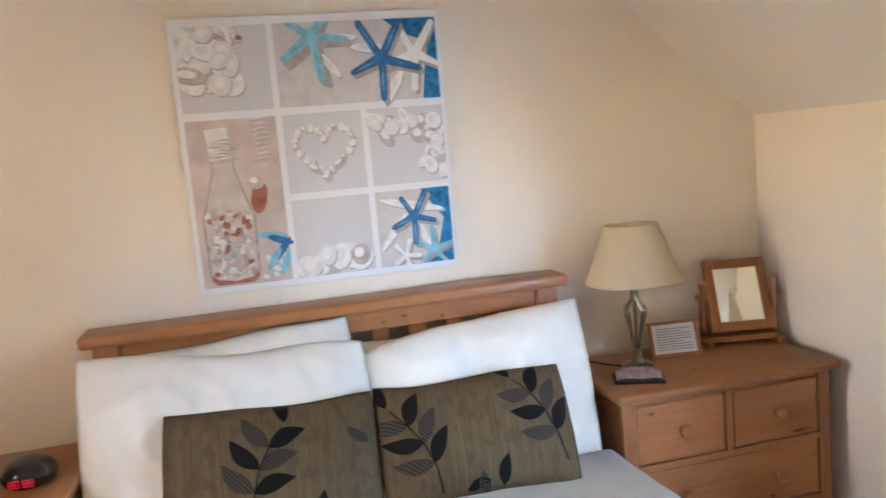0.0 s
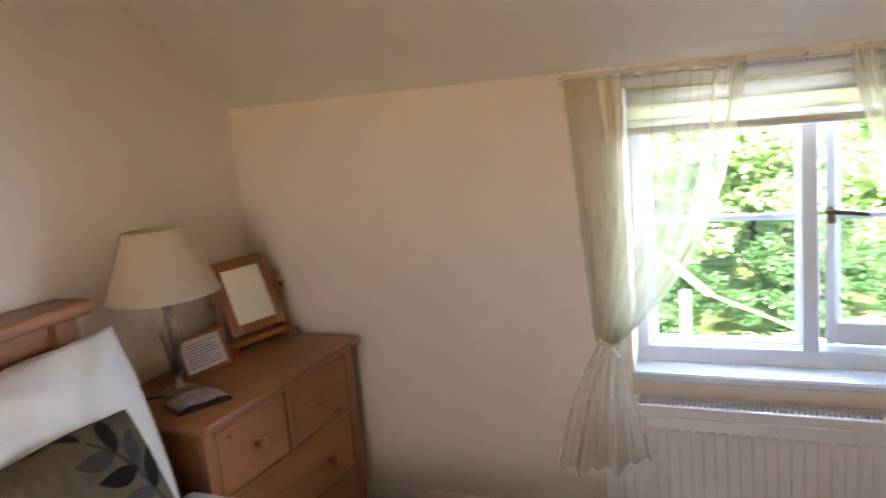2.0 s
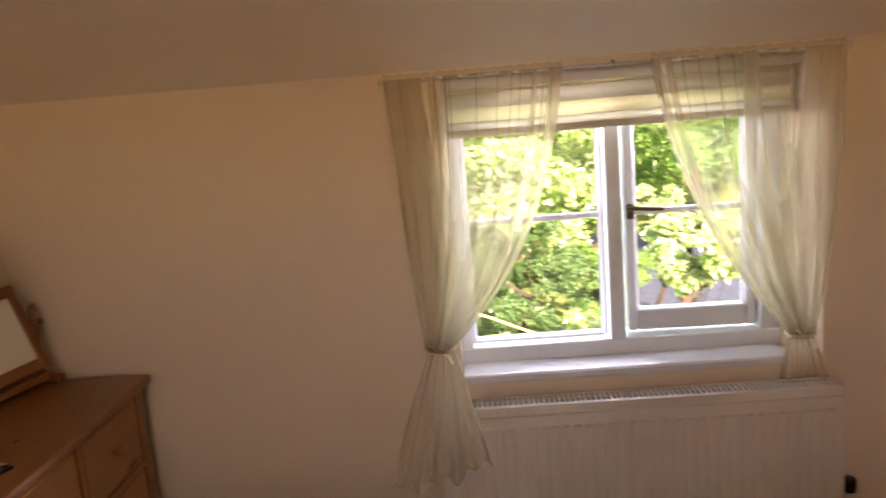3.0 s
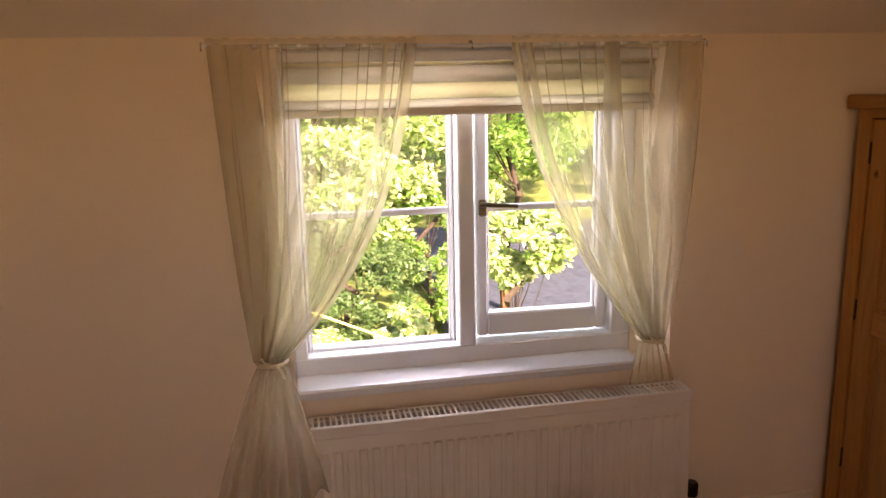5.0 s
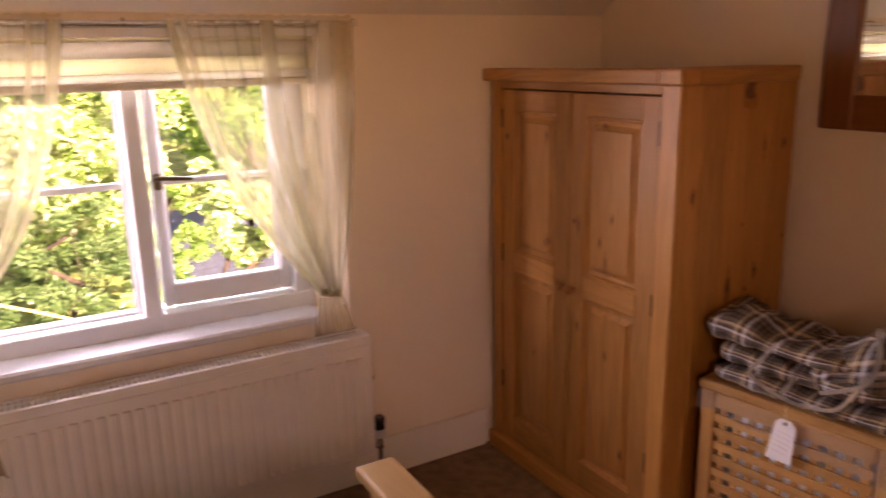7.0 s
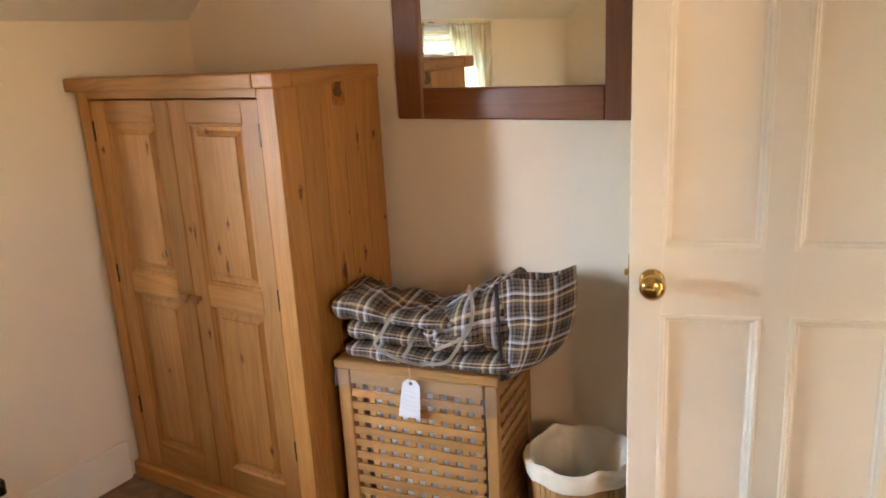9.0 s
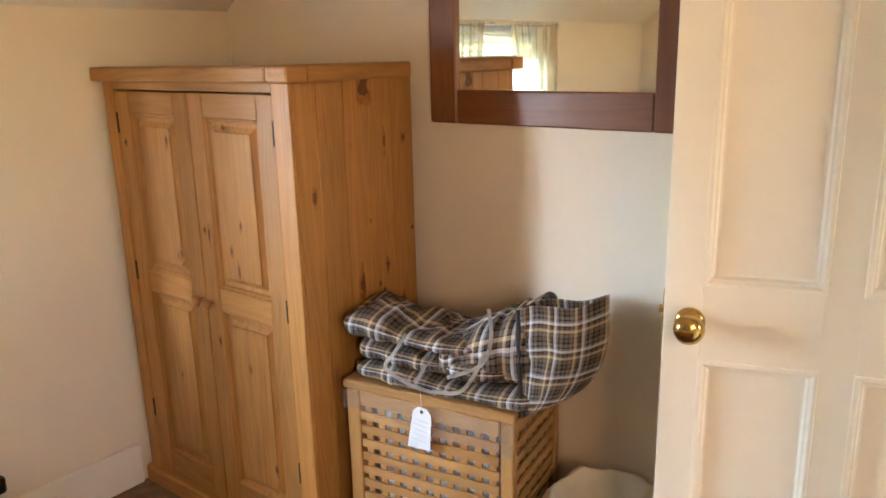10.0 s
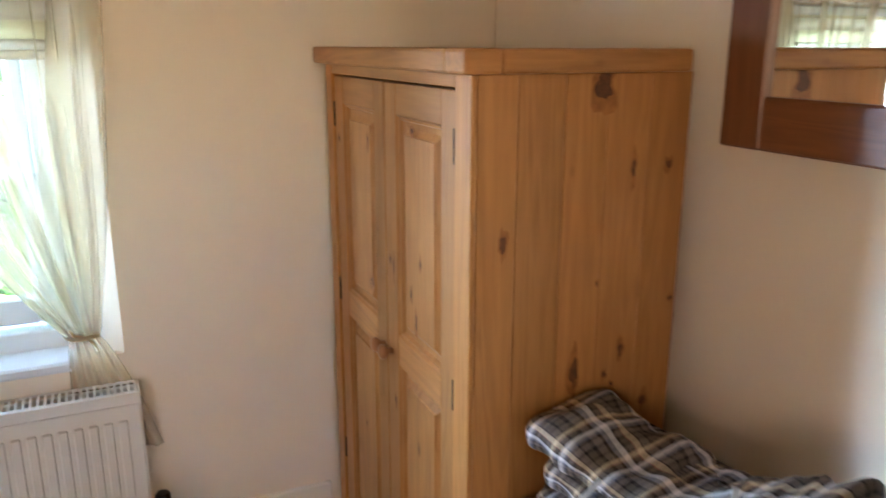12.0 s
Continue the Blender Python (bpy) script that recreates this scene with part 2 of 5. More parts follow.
bm = fresh()
X2 = EAST + 0.22
slab(bm, [(EAST, SOUTH - 0.15), (X2, SOUTH - 0.15), (X2, WIN_Y0), (1.935, WIN_Y0), (EAST, SPLAY)], FLOOR - 0.2, 1.70, "z")
box(bm, EAST, X2, WIN_Y1, NORTH + 0.15, FLOOR - 0.2, 1.70)
box(bm, EAST, X2, SPLAY, WIN_Y1, FLOOR - 0.2, WIN_Z0)
box(bm, EAST, X2, SPLAY, WIN_Y1, WIN_Z1, 1.70)
solid("wall_east", bm, WALL, "low cream eaves wall with the window", "wall", "structure")

# the side with the way in: a doorway in a short wall that stands forward of the rest
bm = fresh()
DX = -0.475
box(bm, DX - 0.1, DX, SOUTH, -0.77, FLOOR - 0.2, TOP + 0.1)
box(bm, DX - 0.1, DX, -0.13, 0.06, FLOOR - 0.2, TOP + 0.1)
box(bm, DX - 0.1, DX, -0.77, -0.13, 2.06, TOP + 0.1)
box(bm, WEST, DX - 0.1, -0.04, 0.06, FLOOR - 0.2, TOP + 0.1)
# unseen window opening, added for the west fill light
for ya, yb, za, zb in ((0.06, 0.95, FLOOR - 0.2, TOP + 0.1), (1.55, NORTH, FLOOR - 0.2, TOP + 0.1), (0.95, 1.55, FLOOR - 0.2, 1.15), (0.95, 1.55, 1.75, TOP + 0.1)):
    box(bm, WEST - 0.1, WEST, ya, yb, za, zb)
# unseen opening added at the landing's end, so sun brightens the open door
for ya, yb, za, zb in ((SOUTH, -0.56, FLOOR - 0.2, TOP + 0.1), (-0.22, -0.04, FLOOR - 0.2, TOP + 0.1), (-0.56, -0.22, FLOOR - 0.2, 1.10), (-0.56, -0.22, 1.80, TOP + 0.1)):
    box(bm, -2.6, -2.5, ya, yb, za, zb)
box(bm, -2.5, WEST - 0.1, -0.04, 0.06, FLOOR - 0.2, TOP + 0.1)
solid("wall_west", bm, WALL, "cream painted wall with the doorway", "wall", "structure")

bm = fresh()
box(bm, EAST - 0.016, EAST, -0.42, NORTH, FLOOR, 0.190, 0.004)
solid("baseboard_east", bm, GLOSS, "cream gloss painted skirting board", "baseboard", "structure")
solid("baseboard_north", box(fresh(), WEST, EAST - 0.016, NORTH - 0.016, NORTH, FLOOR, 0.190, 0.004), GLOSS, "cream gloss painted skirting board", "baseboard", "structure")
solid("baseboard_south", box(fresh(), DX, 1.04, SOUTH, SOUTH + 0.016, FLOOR, 0.190, 0.004), GLOSS, "cream gloss painted skirting board", "baseboard", "structure")

# ---- window wall ----
RECESS = cloth("cotton_blind", (0.72, 0.66, 0.50), 0.9, 500, 0.1)
_nt = RECESS.node_tree
_tl = _nt.nodes.new("ShaderNodeBsdfTranslucent")
_tl.inputs[0].default_value = (0.70, 0.62, 0.34, 1)
_mx = _nt.nodes.new("ShaderNodeMixShader")
_mx.inputs[0].default_value = 0.3
_nt.links.new(_nt.nodes["Principled BSDF"].outputs[0], _mx.inputs[1])
_nt.links.new(_tl.outputs[0], _mx.inputs[2])
_nt.links.new(_mx.outputs[0], _nt.nodes["Material Output"].inputs[0])
w = thing("window_1", "white painted two-light casement window, one light ajar", "window", kind="structure")
XF0, XF1 = 1.935, 2.055                          # inner and outer face of the timber
YM = 0.646                                       # middle of the mullion
bm = fresh()
box(bm, XF0, XF1, WIN_Y0, WIN_Y1, 0.665, 0.722, 0.004)
box(bm, XF0, XF1, WIN_Y0, WIN_Y1, 1.475, 1.525, 0.004)
for a, b in ((WIN_Y0, WIN_Y0 + 0.06), (YM - 0.021, YM + 0.026), (WIN_Y1 - 0.036, WIN_Y1)):
    box(bm, XF0 + 0.002, XF1 - 0.002, a, b, 0.70, 1.49, 0.004)
part("window_frame", bm, UPVC, w)


def light(y0, y1, z0, z1, x, stile, foot, parent, name):
    """A glazed light with a glazing bar across, as a part with panes of its own."""
    b2 = fresh()
    box(b2, x, x + 0.045, y0, y0 + stile, z0, z1, 0.005)
    box(b2, x, x + 0.045, y1 - stile, y1, z0, z1, 0.005)
    box(b2, x + 0.001, x + 0.044, y0 + stile, y1 - stile, z0, z0 + foot, 0.005)
    box(b2, x + 0.001, x + 0.044, y0 + stile, y1 - stile, z1 - stile, z1, 0.005)
    box(b2, x + 0.014, x + 0.038, y0 + stile, y1 - stile, 1.086, 1.104, 0.004)
    bead = stile * 0.25
    for a, b in ((y0 + stile, y0 + stile + bead), (y1 - stile - bead, y1 - stile)):
        box(b2, x + 0.014, x + 0.03, a, b, z0 + stile, z1 - stile, 0.004)
    s = part(name, b2, UPVC, parent)
    for za, zb in ((z0 + foot, 1.086), (1.104, z1 - stile)):
        g = part("pane", box(fresh(), x + 0.024, x + 0.028, y0 + stile, y1 - stile, za, zb), GLASS, s)
        g.visible_shadow = False
    return s


light(YM + 0.026, WIN_Y1 - 0.036, 0.716, 1.475, 1.985, 0.011, 0.013, w, "fixed_light")
sash = light(WIN_Y0 + 0.062, YM - 0.038, 0.730, 1.473, 1.965, 0.030, 0.066, w, "casement")
sash.matrix_basis = Matrix.Translation((2.01, WIN_Y0 + 0.062, 0)) @ Matrix.Rotation(radians(-2.2), 4, "Z") @ Matrix.Translation((-2.01, -WIN_Y0 - 0.062, 0))
bm = fresh()
box(bm, 1.948, 1.9655, 0.582, 0.604, 1.078, 1.124, 0.004)
tube(bm, [(1.940, 0.603, 1.112), (1.930, 0.590, 1.114), (1.926, 0.55, 1.111), (1.925, 0.502, 1.107)], [0.009, 0.009, 0.008, 0.007], 10, 0.8)
part("window_handle", bm, plain("aged_bronze", (0.16, 0.12, 0.07), 0.3, 1.0), sash, "bronze lever handle")
bm = fresh()
slab(bm, [(1.834, 0.645), (1.832, 0.650), (1.832, 0.664), (1.838, 0.670), (XF0, 0.674), (XF0, 0.6655), (EAST - 0.0005, 0.6655), (EAST - 0.0005, 0.645)], 0.185, WIN_Y1 - 0.005)
part("window_sill", bm, UPVC, w)

blind = thing("window_blind", "cream fabric blind of dense and sheer bands, mostly raised", "blind")
DENSE = cloth("dense_blind_band", (0.66, 0.61, 0.52), 0.9, 500, 0.1)
for za, zb, d, m_ in ((1.376, 1.402, 0.012, DENSE), (1.399, 1.442, 0.012, RECESS), (1.439, 1.483, 0.018, DENSE), (1.480, 1.497, 0.010, RECESS)):
    def band(u, v, za=za, zb=zb, d=d):
        return (1.905 - d * math.sin(math.pi * v) ** 0.8 + 0.002 * math.sin(u * 9 + za * 40), 0.135 + u * 0.985, za + (zb - za) * v + 0.001 * math.sin(u * 7))
    b2 = grid(fresh(), 30, 8, band)
    bmesh.ops.solidify(b2, geom=b2.faces[:], thickness=0.003)
    part("band", b2, m_, blind, smooth="all")
part("bottom_bar", box(fresh(), 1.888, 1.908, 0.135, 1.12, 1.358, 1.379, 0.006, 2), DENSE, blind, "covered bottom bar")
part("headrail", box(fresh(), 1.885, 1.925, 0.13, 1.125, 1.492, 1.518, 0.003), UPVC, blind)


def sheer_material(name, cover, thread):
    """Fine voile: part open weave, part thread."""
    m, nt, b = mat(name, 0.9, 0, 0.1)
    b.inputs["Base Color"].default_value = (*thread, 1)
    tl = nt.nodes.new("ShaderNodeBsdfTranslucent")
    tl.inputs[0].default_value = (thread[0], thread[1] * 0.95, thread[2] * 0.8, 1)
    tp = nt.nodes.new("ShaderNodeBsdfTransparent")
    m1, m2 = nt.nodes.new("ShaderNodeMixShader"), nt.nodes.new("ShaderNodeMixShader")
    m1.inputs[0].default_value = 0.35
    m2.inputs[0].default_value = cover
    nt.links.new(b.outputs[0], m1.inputs[1])
    nt.links.new(tl.outputs[0], m1.inputs[2])
    nt.links.new(tp.outputs[0], m2.inputs[1])
    nt.links.new(m1.outputs[0], m2.inputs[2])
    nt.links.new(m2.outputs[0], nt.nodes["Material Output"].inputs[0])
    return m


# doubled voile, its thread also darkened to paint in the shade of folds
SHADED_VOILE = sheer_material("gathered_shaded_voile", 0.36, (0.78, 0.70, 0.54))
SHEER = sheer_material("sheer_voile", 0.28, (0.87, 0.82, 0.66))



def curtain(outer, inner, tie_y, tie_z, low, label, tucked, folds):
    """A sheer curtain gathered on the rail and drawn aside by a tie; low: its hem's outer and inner edge and height."""
    c0 = thing("sheer_curtain", label, "curtain", group="sheer curtains at the window")
    top = 1.532
    sgn = 1 if outer > inner else -1

    def edge(v):
        z = top + (tie_z - top) * v
        yo = outer + (tie_y + sgn * 0.04 - outer) * ((0.75 * v + 0.25 * v ** 4) if sgn > 0 else (0.55 * v + 0.45 * v ** 4))
        yi = inner + (tie_y - sgn * 0.03 - inner) * ((0.33 * v + 0.67 * v ** 2.9) if sgn > 0 else (0.32 * v + 0.68 * v ** 2.3))
        return yo, yi, z

    def upper(u, v):
        yo, yi, z = edge(v)
        y = yo + (yi - yo) * u
        wave = math.sin(u * 46 + 1.4 * math.sin(u * 5 + sgn)) + 0.55 * math.sin(u * 97 + 2 * sgn) * (1 - v)
        amp = 0.006 + 0.014 * min(1, v * 3) * (1 - 0.55 * v)
        x = 1.822 - 0.018 * v + amp * wave + 0.004 * noise.noise((u * 9, v * 3, sgn))
        return (x, y + 0.006 * math.cos(u * 46) * v, z - (0.012 * math.sin(math.pi * u) * v ** 3))

    part("drape", grid(fresh(), 190, 44, upper), SHEER, c0, smooth="all")

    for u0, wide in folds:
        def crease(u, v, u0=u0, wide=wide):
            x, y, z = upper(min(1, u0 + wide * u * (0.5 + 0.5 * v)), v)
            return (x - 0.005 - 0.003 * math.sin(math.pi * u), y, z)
        part("fold", grid(fresh(), 5, 40, crease), SHADED_VOILE, c0, smooth="all")

    for u0, u1, v0, step in ((0.25, 1.0, 0.42, 0.004), (0.45, 1.0, 0.58, 0.008), (0.30, 0.8, 0.72, 0.011)):
        def gather(u, v, u0=u0, u1=u1, v0=v0, step=step):
            lo_v = v0 + 0.10 * math.sin(u * 23 + step * 900) * (1 - v)
            vv = lo_v + (1 - lo_v) * v
            x, y, z = upper(u0 + (u1 - u0) * u, vv)
            return (x - step - 0.003 * math.sin(u * 40 + step * 500), y, z)
        part("gather", grid(fresh(), 90, 24, gather), SHEER, c0, smooth="all")

    def hem(u, v):
        # a doubled edge that falls down the open side
        yo, yi, z = edge(v)
        return (1.817 - 0.02 * v + 0.004 * math.sin(v * 19), yi + sgn * 0.022 * (u - 0.1) * (1 + 0.3 * math.sin(v * 11)), z)

    part("hem", grid(fresh(), 4, 40, hem), SHADED_VOILE, c0, smooth="all")

    def header(u, v):
        y = outer + (inner - outer) * u
        return (1.818 + 0.004 * math.sin(u * 120) + 0.003 * math.sin(u * 61), y, 1.520 + 0.026 * v + 0.002 * math.sin(u * 83))

    part("heading_ruffle", grid(fresh(), 220, 3, header), SHEER, c0, smooth="all")
    lo, li, lz = low

    def tail(u, v):
        k = v ** 0.75
        y0, y1 = tie_y + sgn * 0.028, tie_y - sgn * 0.03
        y = (y0 + (lo - y0) * k) * (1 - u) + (y1 + (li - y1) * k) * u
        z = tie_z + (lz + (0.07 * u ** 3 + 0.012 * math.sin(u * 17)) * (0 if tucked else 1) - tie_z) * v
        amp = 0.006 + (0.002 if tucked else 0.018) * v
        x = (1.804 + 0.036 * min(1, v * 2.2) if tucked else 1.800 - 0.085 * min(1, v * 2.6)) + amp * math.sin(u * 33 + 2 * v)
        return (x, y, z)

    part("tail", grid(fresh(), 110, 30, tail), SHADED_VOILE, c0, smooth="all")
    if not tucked:
        part("hem", tube(fresh(), [tail(i / 60, 1.0) for i in range(61)], 0.0022, 5), SHEER, c0)
    b2 = fresh()
    ring = [(1.806 + 0.030 * math.cos(a), tie_y + 0.036 * math.sin(a), tie_z + 0.004 * math.cos(a)) for a in [2 * math.pi * i / 20 for i in range(21)]]
    tube(b2, ring, 0.006, 6, 0.9)
    tube(b2, [(1.778, tie_y - 0.006, tie_z), (1.765, tie_y - 0.022, tie_z - 0.012), (1.772, tie_y - 0.030, tie_z - 0.035)], 0.0035, 6)
    tube(b2, [(1.778, tie_y - 0.002, tie_z), (1.765, tie_y + 0.016, tie_z + 0.010), (1.770, tie_y + 0.024, tie_z + 0.022)], 0.0035, 6)
    part("tie_back", b2, RECESS, c0, "knotted cream tie", smooth=True)
    return c0


curtain(1.280, 0.795, 1.180, 0.770, (1.345, 1.060, 0.395), "sheer cream voile curtain tied back beside the radiator", False,
        ((0.0, 0.40), (0.0, 0.045), (0.08, 0.03), (0.14, 0.14), (0.15, 0.02), (0.25, 0.08), (0.34, 0.02), (0.37, 0.008), (0.52, 0.010), (0.64, 0.009), (0.72, 0.010), (0.77, 0.010), (0.84, 0.05), (0.90, 0.012), (0.93, 0.05)))
curtain(0.045, 0.556, 0.165, 0.745, (0.012, 0.215, 0.41), "sheer cream voile curtain tied back, tail tucked behind radiator", True,
        ((0.0, 0.40), (0.0, 0.035), (0.09, 0.02), (0.11, 0.05), (0.19, 0.015), (0.27, 0.012), (0.45, 0.15), (0.47, 0.02), (0.575, 0.02), (0.66, 0.010), (0.76, 0.014), (0.84, 0.012), (0.90, 0.07), (0.97, 0.03)))

rod = thing("curtain_wire", "white curtain wire with hooks along the eaves", "curtain rail")
part("wire", tube(fresh(), [(1.825, 0.03, 1.530), (1.825, 0.66, 1.527), (1.825, 1.29, 1.530)], 0.004, 8), UPVC, rod, smooth=True)
for y in (0.03, 0.655, 1.29):
    part("hook", tube(fresh(), [(EAST, y, 1.535), (1.835, y, 1.537), (1.822, y, 1.530), (1.823, y, 1.518)], 0.0025, 6), STEEL, rod, smooth=True)

# frame of the added opening; no window is known in this wall
w2 = thing("added_window_2", "added unseen casement frame around the west fill light", "window", kind="structure")
bm = fresh()
for ya, yb in ((0.95, 0.985), (1.24, 1.26), (1.515, 1.55)):
    box(bm, WEST - 0.07, WEST - 0.02, ya, yb, 1.15, 1.75, 0.003)
for za, zb in ((1.15, 1.185), (1.715, 1.75)):
    box(bm, WEST - 0.068, WEST - 0.022, 0.985, 1.515, za, zb, 0.003)
part("window_frame", bm, UPVC, w2)

# frame of the added landing opening, which is never in view
w3 = thing("added_window_3", "added unseen casement frame that lets sun into the landing", "window", kind="structure")
bm = fresh()
for ya, yb in ((-0.56, -0.53), (-0.25, -0.22)):
    box(bm, -2.59, -2.55, ya, yb, 1.10, 1.80, 0.003)
for za, zb in ((1.10, 1.135), (1.765, 1.80)):
    box(bm, -2.588, -2.552, -0.53, -0.25, za, zb, 0.003)
part("window_frame", bm, UPVC, w3)

# ---- radiator ----
rad = thing("radiator", "white ribbed panel radiator below the window sill", "radiator")
RY0, RY1, RZ0, RZ1 = 0.06, 1.20, 0.185, 0.599
bm = fresh()
box(bm, 1.757, 1.766, RY0, RY1, RZ0 + 0.01, RZ1 - 0.028, 0.003)
part("front_panel", bm, ENAMEL, rad, smooth=30)
n = 34
pitch_ = (RY1 - RY0 - 0.05) / n
rib_me = finish("rib", box(fresh(), 1.751, 1.760, 0, pitch_ * 0.72, RZ0 + 0.035, RZ1 - 0.065, 0.004), ENAMEL, 30)
for i in range(n):
    o = new("rib", rib_me)
    o.parent = rad
    o.location = (0, RY0 + 0.03 + i * pitch_, 0)
bm = fresh()
box(bm, 1.757, 1.761, RY0, RY1, RZ1 - 0.028, RZ1, 0.0015)
box(bm, 1.761, 1.770, RY0 + 0.004, RY1 - 0.004, RZ1 - 0.004, RZ1)
box(bm, 1.826, 1.836, RY0 + 0.004, RY1 - 0.004, RZ1 - 0.004, RZ1)
m_ = 76
for i in range(m_ + 1):
    y = RY0 + 0.004 + (RY1 - RY0 - 0.013) * i / m_
    box(bm, 1.770, 1.826, y, y + 0.005, RZ1 - 0.004, RZ1)
part("top_grille", bm, ENAMEL, rad, "white slotted top grille")
for ya, yb in ((RY0 - 0.003, RY0), (RY1, RY1 + 0.003)):
    part("side_panel", box(fresh(), 1.757, 1.836, ya, yb, RZ0 + 0.01, RZ1, 0.001), ENAMEL, rad)
part("back_panel", box(fresh(), 1.824, 1.834, RY0, RY1, RZ0 + 0.01, RZ1 - 0.01, 0.003), ENAMEL, rad)
for y in (0.25, 1.0):
    part("bracket", box(fresh(), 1.834, EAST, y, y + 0.03, 0.25, 0.5), ENAMEL, rad)
val = thing("radiator_valve", "thermostatic radiator valve with dark ribbed cap", "valve")
bm = fresh()
lathe(bm, [(0.014, FLOOR), (0.0075, FLOOR + 0.004), (0.0075, 0.19), (0.013, 0.195), (0.013, 0.215), (0.010, 0.22), (0.010, 0.235)], 14, Matrix.Translation((1.785, 0.030, 0)))
tube(bm, [(1.785, 0.030, 0.205), (1.785, 0.062, 0.205)], 0.009, 10)
part("body", bm, plain("chrome", (0.7, 0.7, 0.68), 0.15, 1.0), val, "chrome pipe and body", smooth=True)
bm = fresh()
lathe(bm, [(0.012, 0.232), (0.018, 0.236), (0.018, 0.262), (0.016, 0.264)], 20, Matrix.Translation((1.785, 0.030, 0)))
part("collar", bm, UPVC, val, "white collar", smooth=True)
bm = fresh()
lathe(bm, [(0.017, 0.262), (0.019, 0.266), (0.019, 0.300), (0.014, 0.306), (0.0, 0.307)], 20, Matrix.Translation((1.785, 0.030, 0)), 0.03)
part("cap", bm, BLACK, val, "black ribbed cap", smooth=True)

# ---- wardrobe ----
KNOT = plain("pine_knot", (0.12, 0.04, 0.013), 0.5, 0, 0.4, 0.35, 90)
HINGE = plain("dark_hinge_steel", (0.06, 0.045, 0.03), 0.4, 0.8)
wd = thing("wardrobe", "low two-door knotty pine wardrobe with moulded cornice", "wardrobe")
YF = -0.447                                      # front face of the doors


def knob_turned(bm, r, m):
    return lathe(bm, [(r * 0.45, 0), (r * 0.42, r * 0.5), (r * 0.85, r * 0.85), (r, r * 1.25), (r * 0.85, r * 1.65), (r * 0.45, r * 1.85), (0, r * 1.9)], 20, m)


WB = -0.878                                      # back of the wardrobe, clear of the skirting
edges = [WB, -0.790, -0.700, -0.615, -0.525, YF - 0.004]
for ya, yb in zip(edges, edges[1:]):
    part("side_board", box(fresh(), 1.024, 1.044, ya + 0.0003, yb - 0.0003, 0.11, 1.347, 0.0012), PINE_Z, wd)
part("side_panel", box(fresh(), 1.802, 1.822, WB, YF - 0.004, 0.11, 1.347, 0.0015), PINE_Z, wd)
part("back_panel", box(fresh(), 1.044, 1.802, WB, WB + 0.012, 0.11, 1.34), PINE_Z, wd)
part("stile", box(fresh(), 1.024, 1.085, YF - 0.004, YF + 0.006, 0.11, 1.347, 0.002), PINE_Z, wd)
part("stile", box(fresh(), 1.774, 1.822, YF - 0.004, YF + 0.006, 0.11, 1.347, 0.002), PINE_Z, wd)
part("top_rail", box(fresh(), 1.085, 1.774, YF - 0.004, YF + 0.0055, 1.325, 1.347, 0.001), PINE_X, wd)
part("plinth", box(fresh(), 1.008, 1.838, WB, YF + 0.020, FLOOR, 0.112, 0.006), PINE_X, wd)
part("cornice_side", box(fresh(), 1.000, 1.16, -0.855, -0.482, 1.347, 1.386, 0.006, 2), PINE_Y, wd)
part("cornice_front", box(fresh(), 1.072, 1.843, -0.482, -0.416, 1.3475, 1.3865, 0.006, 2), PINE_X, wd)
part("cornice_block", box(fresh(), 0.999, 1.072, -0.482, -0.4155, 1.3473, 1.3867, 0.006, 2), PINE_Y, wd)
part("top_board", box(fresh(), 1.16, 1.82, WB, -0.482, 1.347, 1.362), PINE_X, wd)


def panelled_door(x0, x1, parent):
    d = tagged(new("door"), "")
    d.parent = parent
    st = 0.062
    z0, z1 = 0.116, 1.320
    mid0, mid1 = 0.731, 0.797
    yb = YF - 0.020
    part("stile", box(fresh(), x0, x0 + st, yb, YF, z0, z1, 0.002), PINE_Z, d)
    part("stile", box(fresh(), x1 - st, x1, yb, YF, z0, z1, 0.002), PINE_Z, d)
    for a, b in ((z0, z0 + 0.085), (mid0, mid1), (z1 - 0.062, z1)):
        part("rail", box(fresh(), x0 + st, x1 - st, yb, YF - 0.0005, a, b, 0.0015), PINE_X, d)
    for a, b in ((z0 + 0.085, mid0), (mid1, z1 - 0.062)):
        b2 = fresh()
        xa, xb = x0 + st, x1 - st
        # fielded panel: flat middle raised above bevelled margins
        rings = []
        for inset, y in ((0.0, YF - 0.002), (0.004, YF - 0.006), (0.007, YF - 0.006), (0.011, YF - 0.013), (0.018, YF - 0.014), (0.022, YF - 0.014), (0.034, YF - 0.007), (0.036, YF - 0.0035)):
            rings.append([b2.verts.new((px, y, pz)) for px, pz in ((xa + inset, a + inset), (xb - inset, a + inset), (xb - inset, b - inset), (xa + inset, b - inset))])
        for r0, r1 in zip(rings, rings[1:]):
            for i in range(4):
                b2.faces.new((r0[i], r0[(i + 1) % 4], r1[(i + 1) % 4], r1[i]))
        b2.faces.new(rings[-1])
        part("panel", b2, PINE_Z, d)
    return d


dl = panelled_door(1.4325, 1.7705, wd)
dr = panelled_door(1.0895, 1.4285, wd)
for d, x, hx in ((dl, 1.452, 1.7722), (dr, 1.406, 1.0872)):
    part("knob", knob_turned(fresh(), 0.017, pose(x, YF, 0.750, -90, 0, 0)), OLD_Z, d, "turned wooden knob", smooth="all")
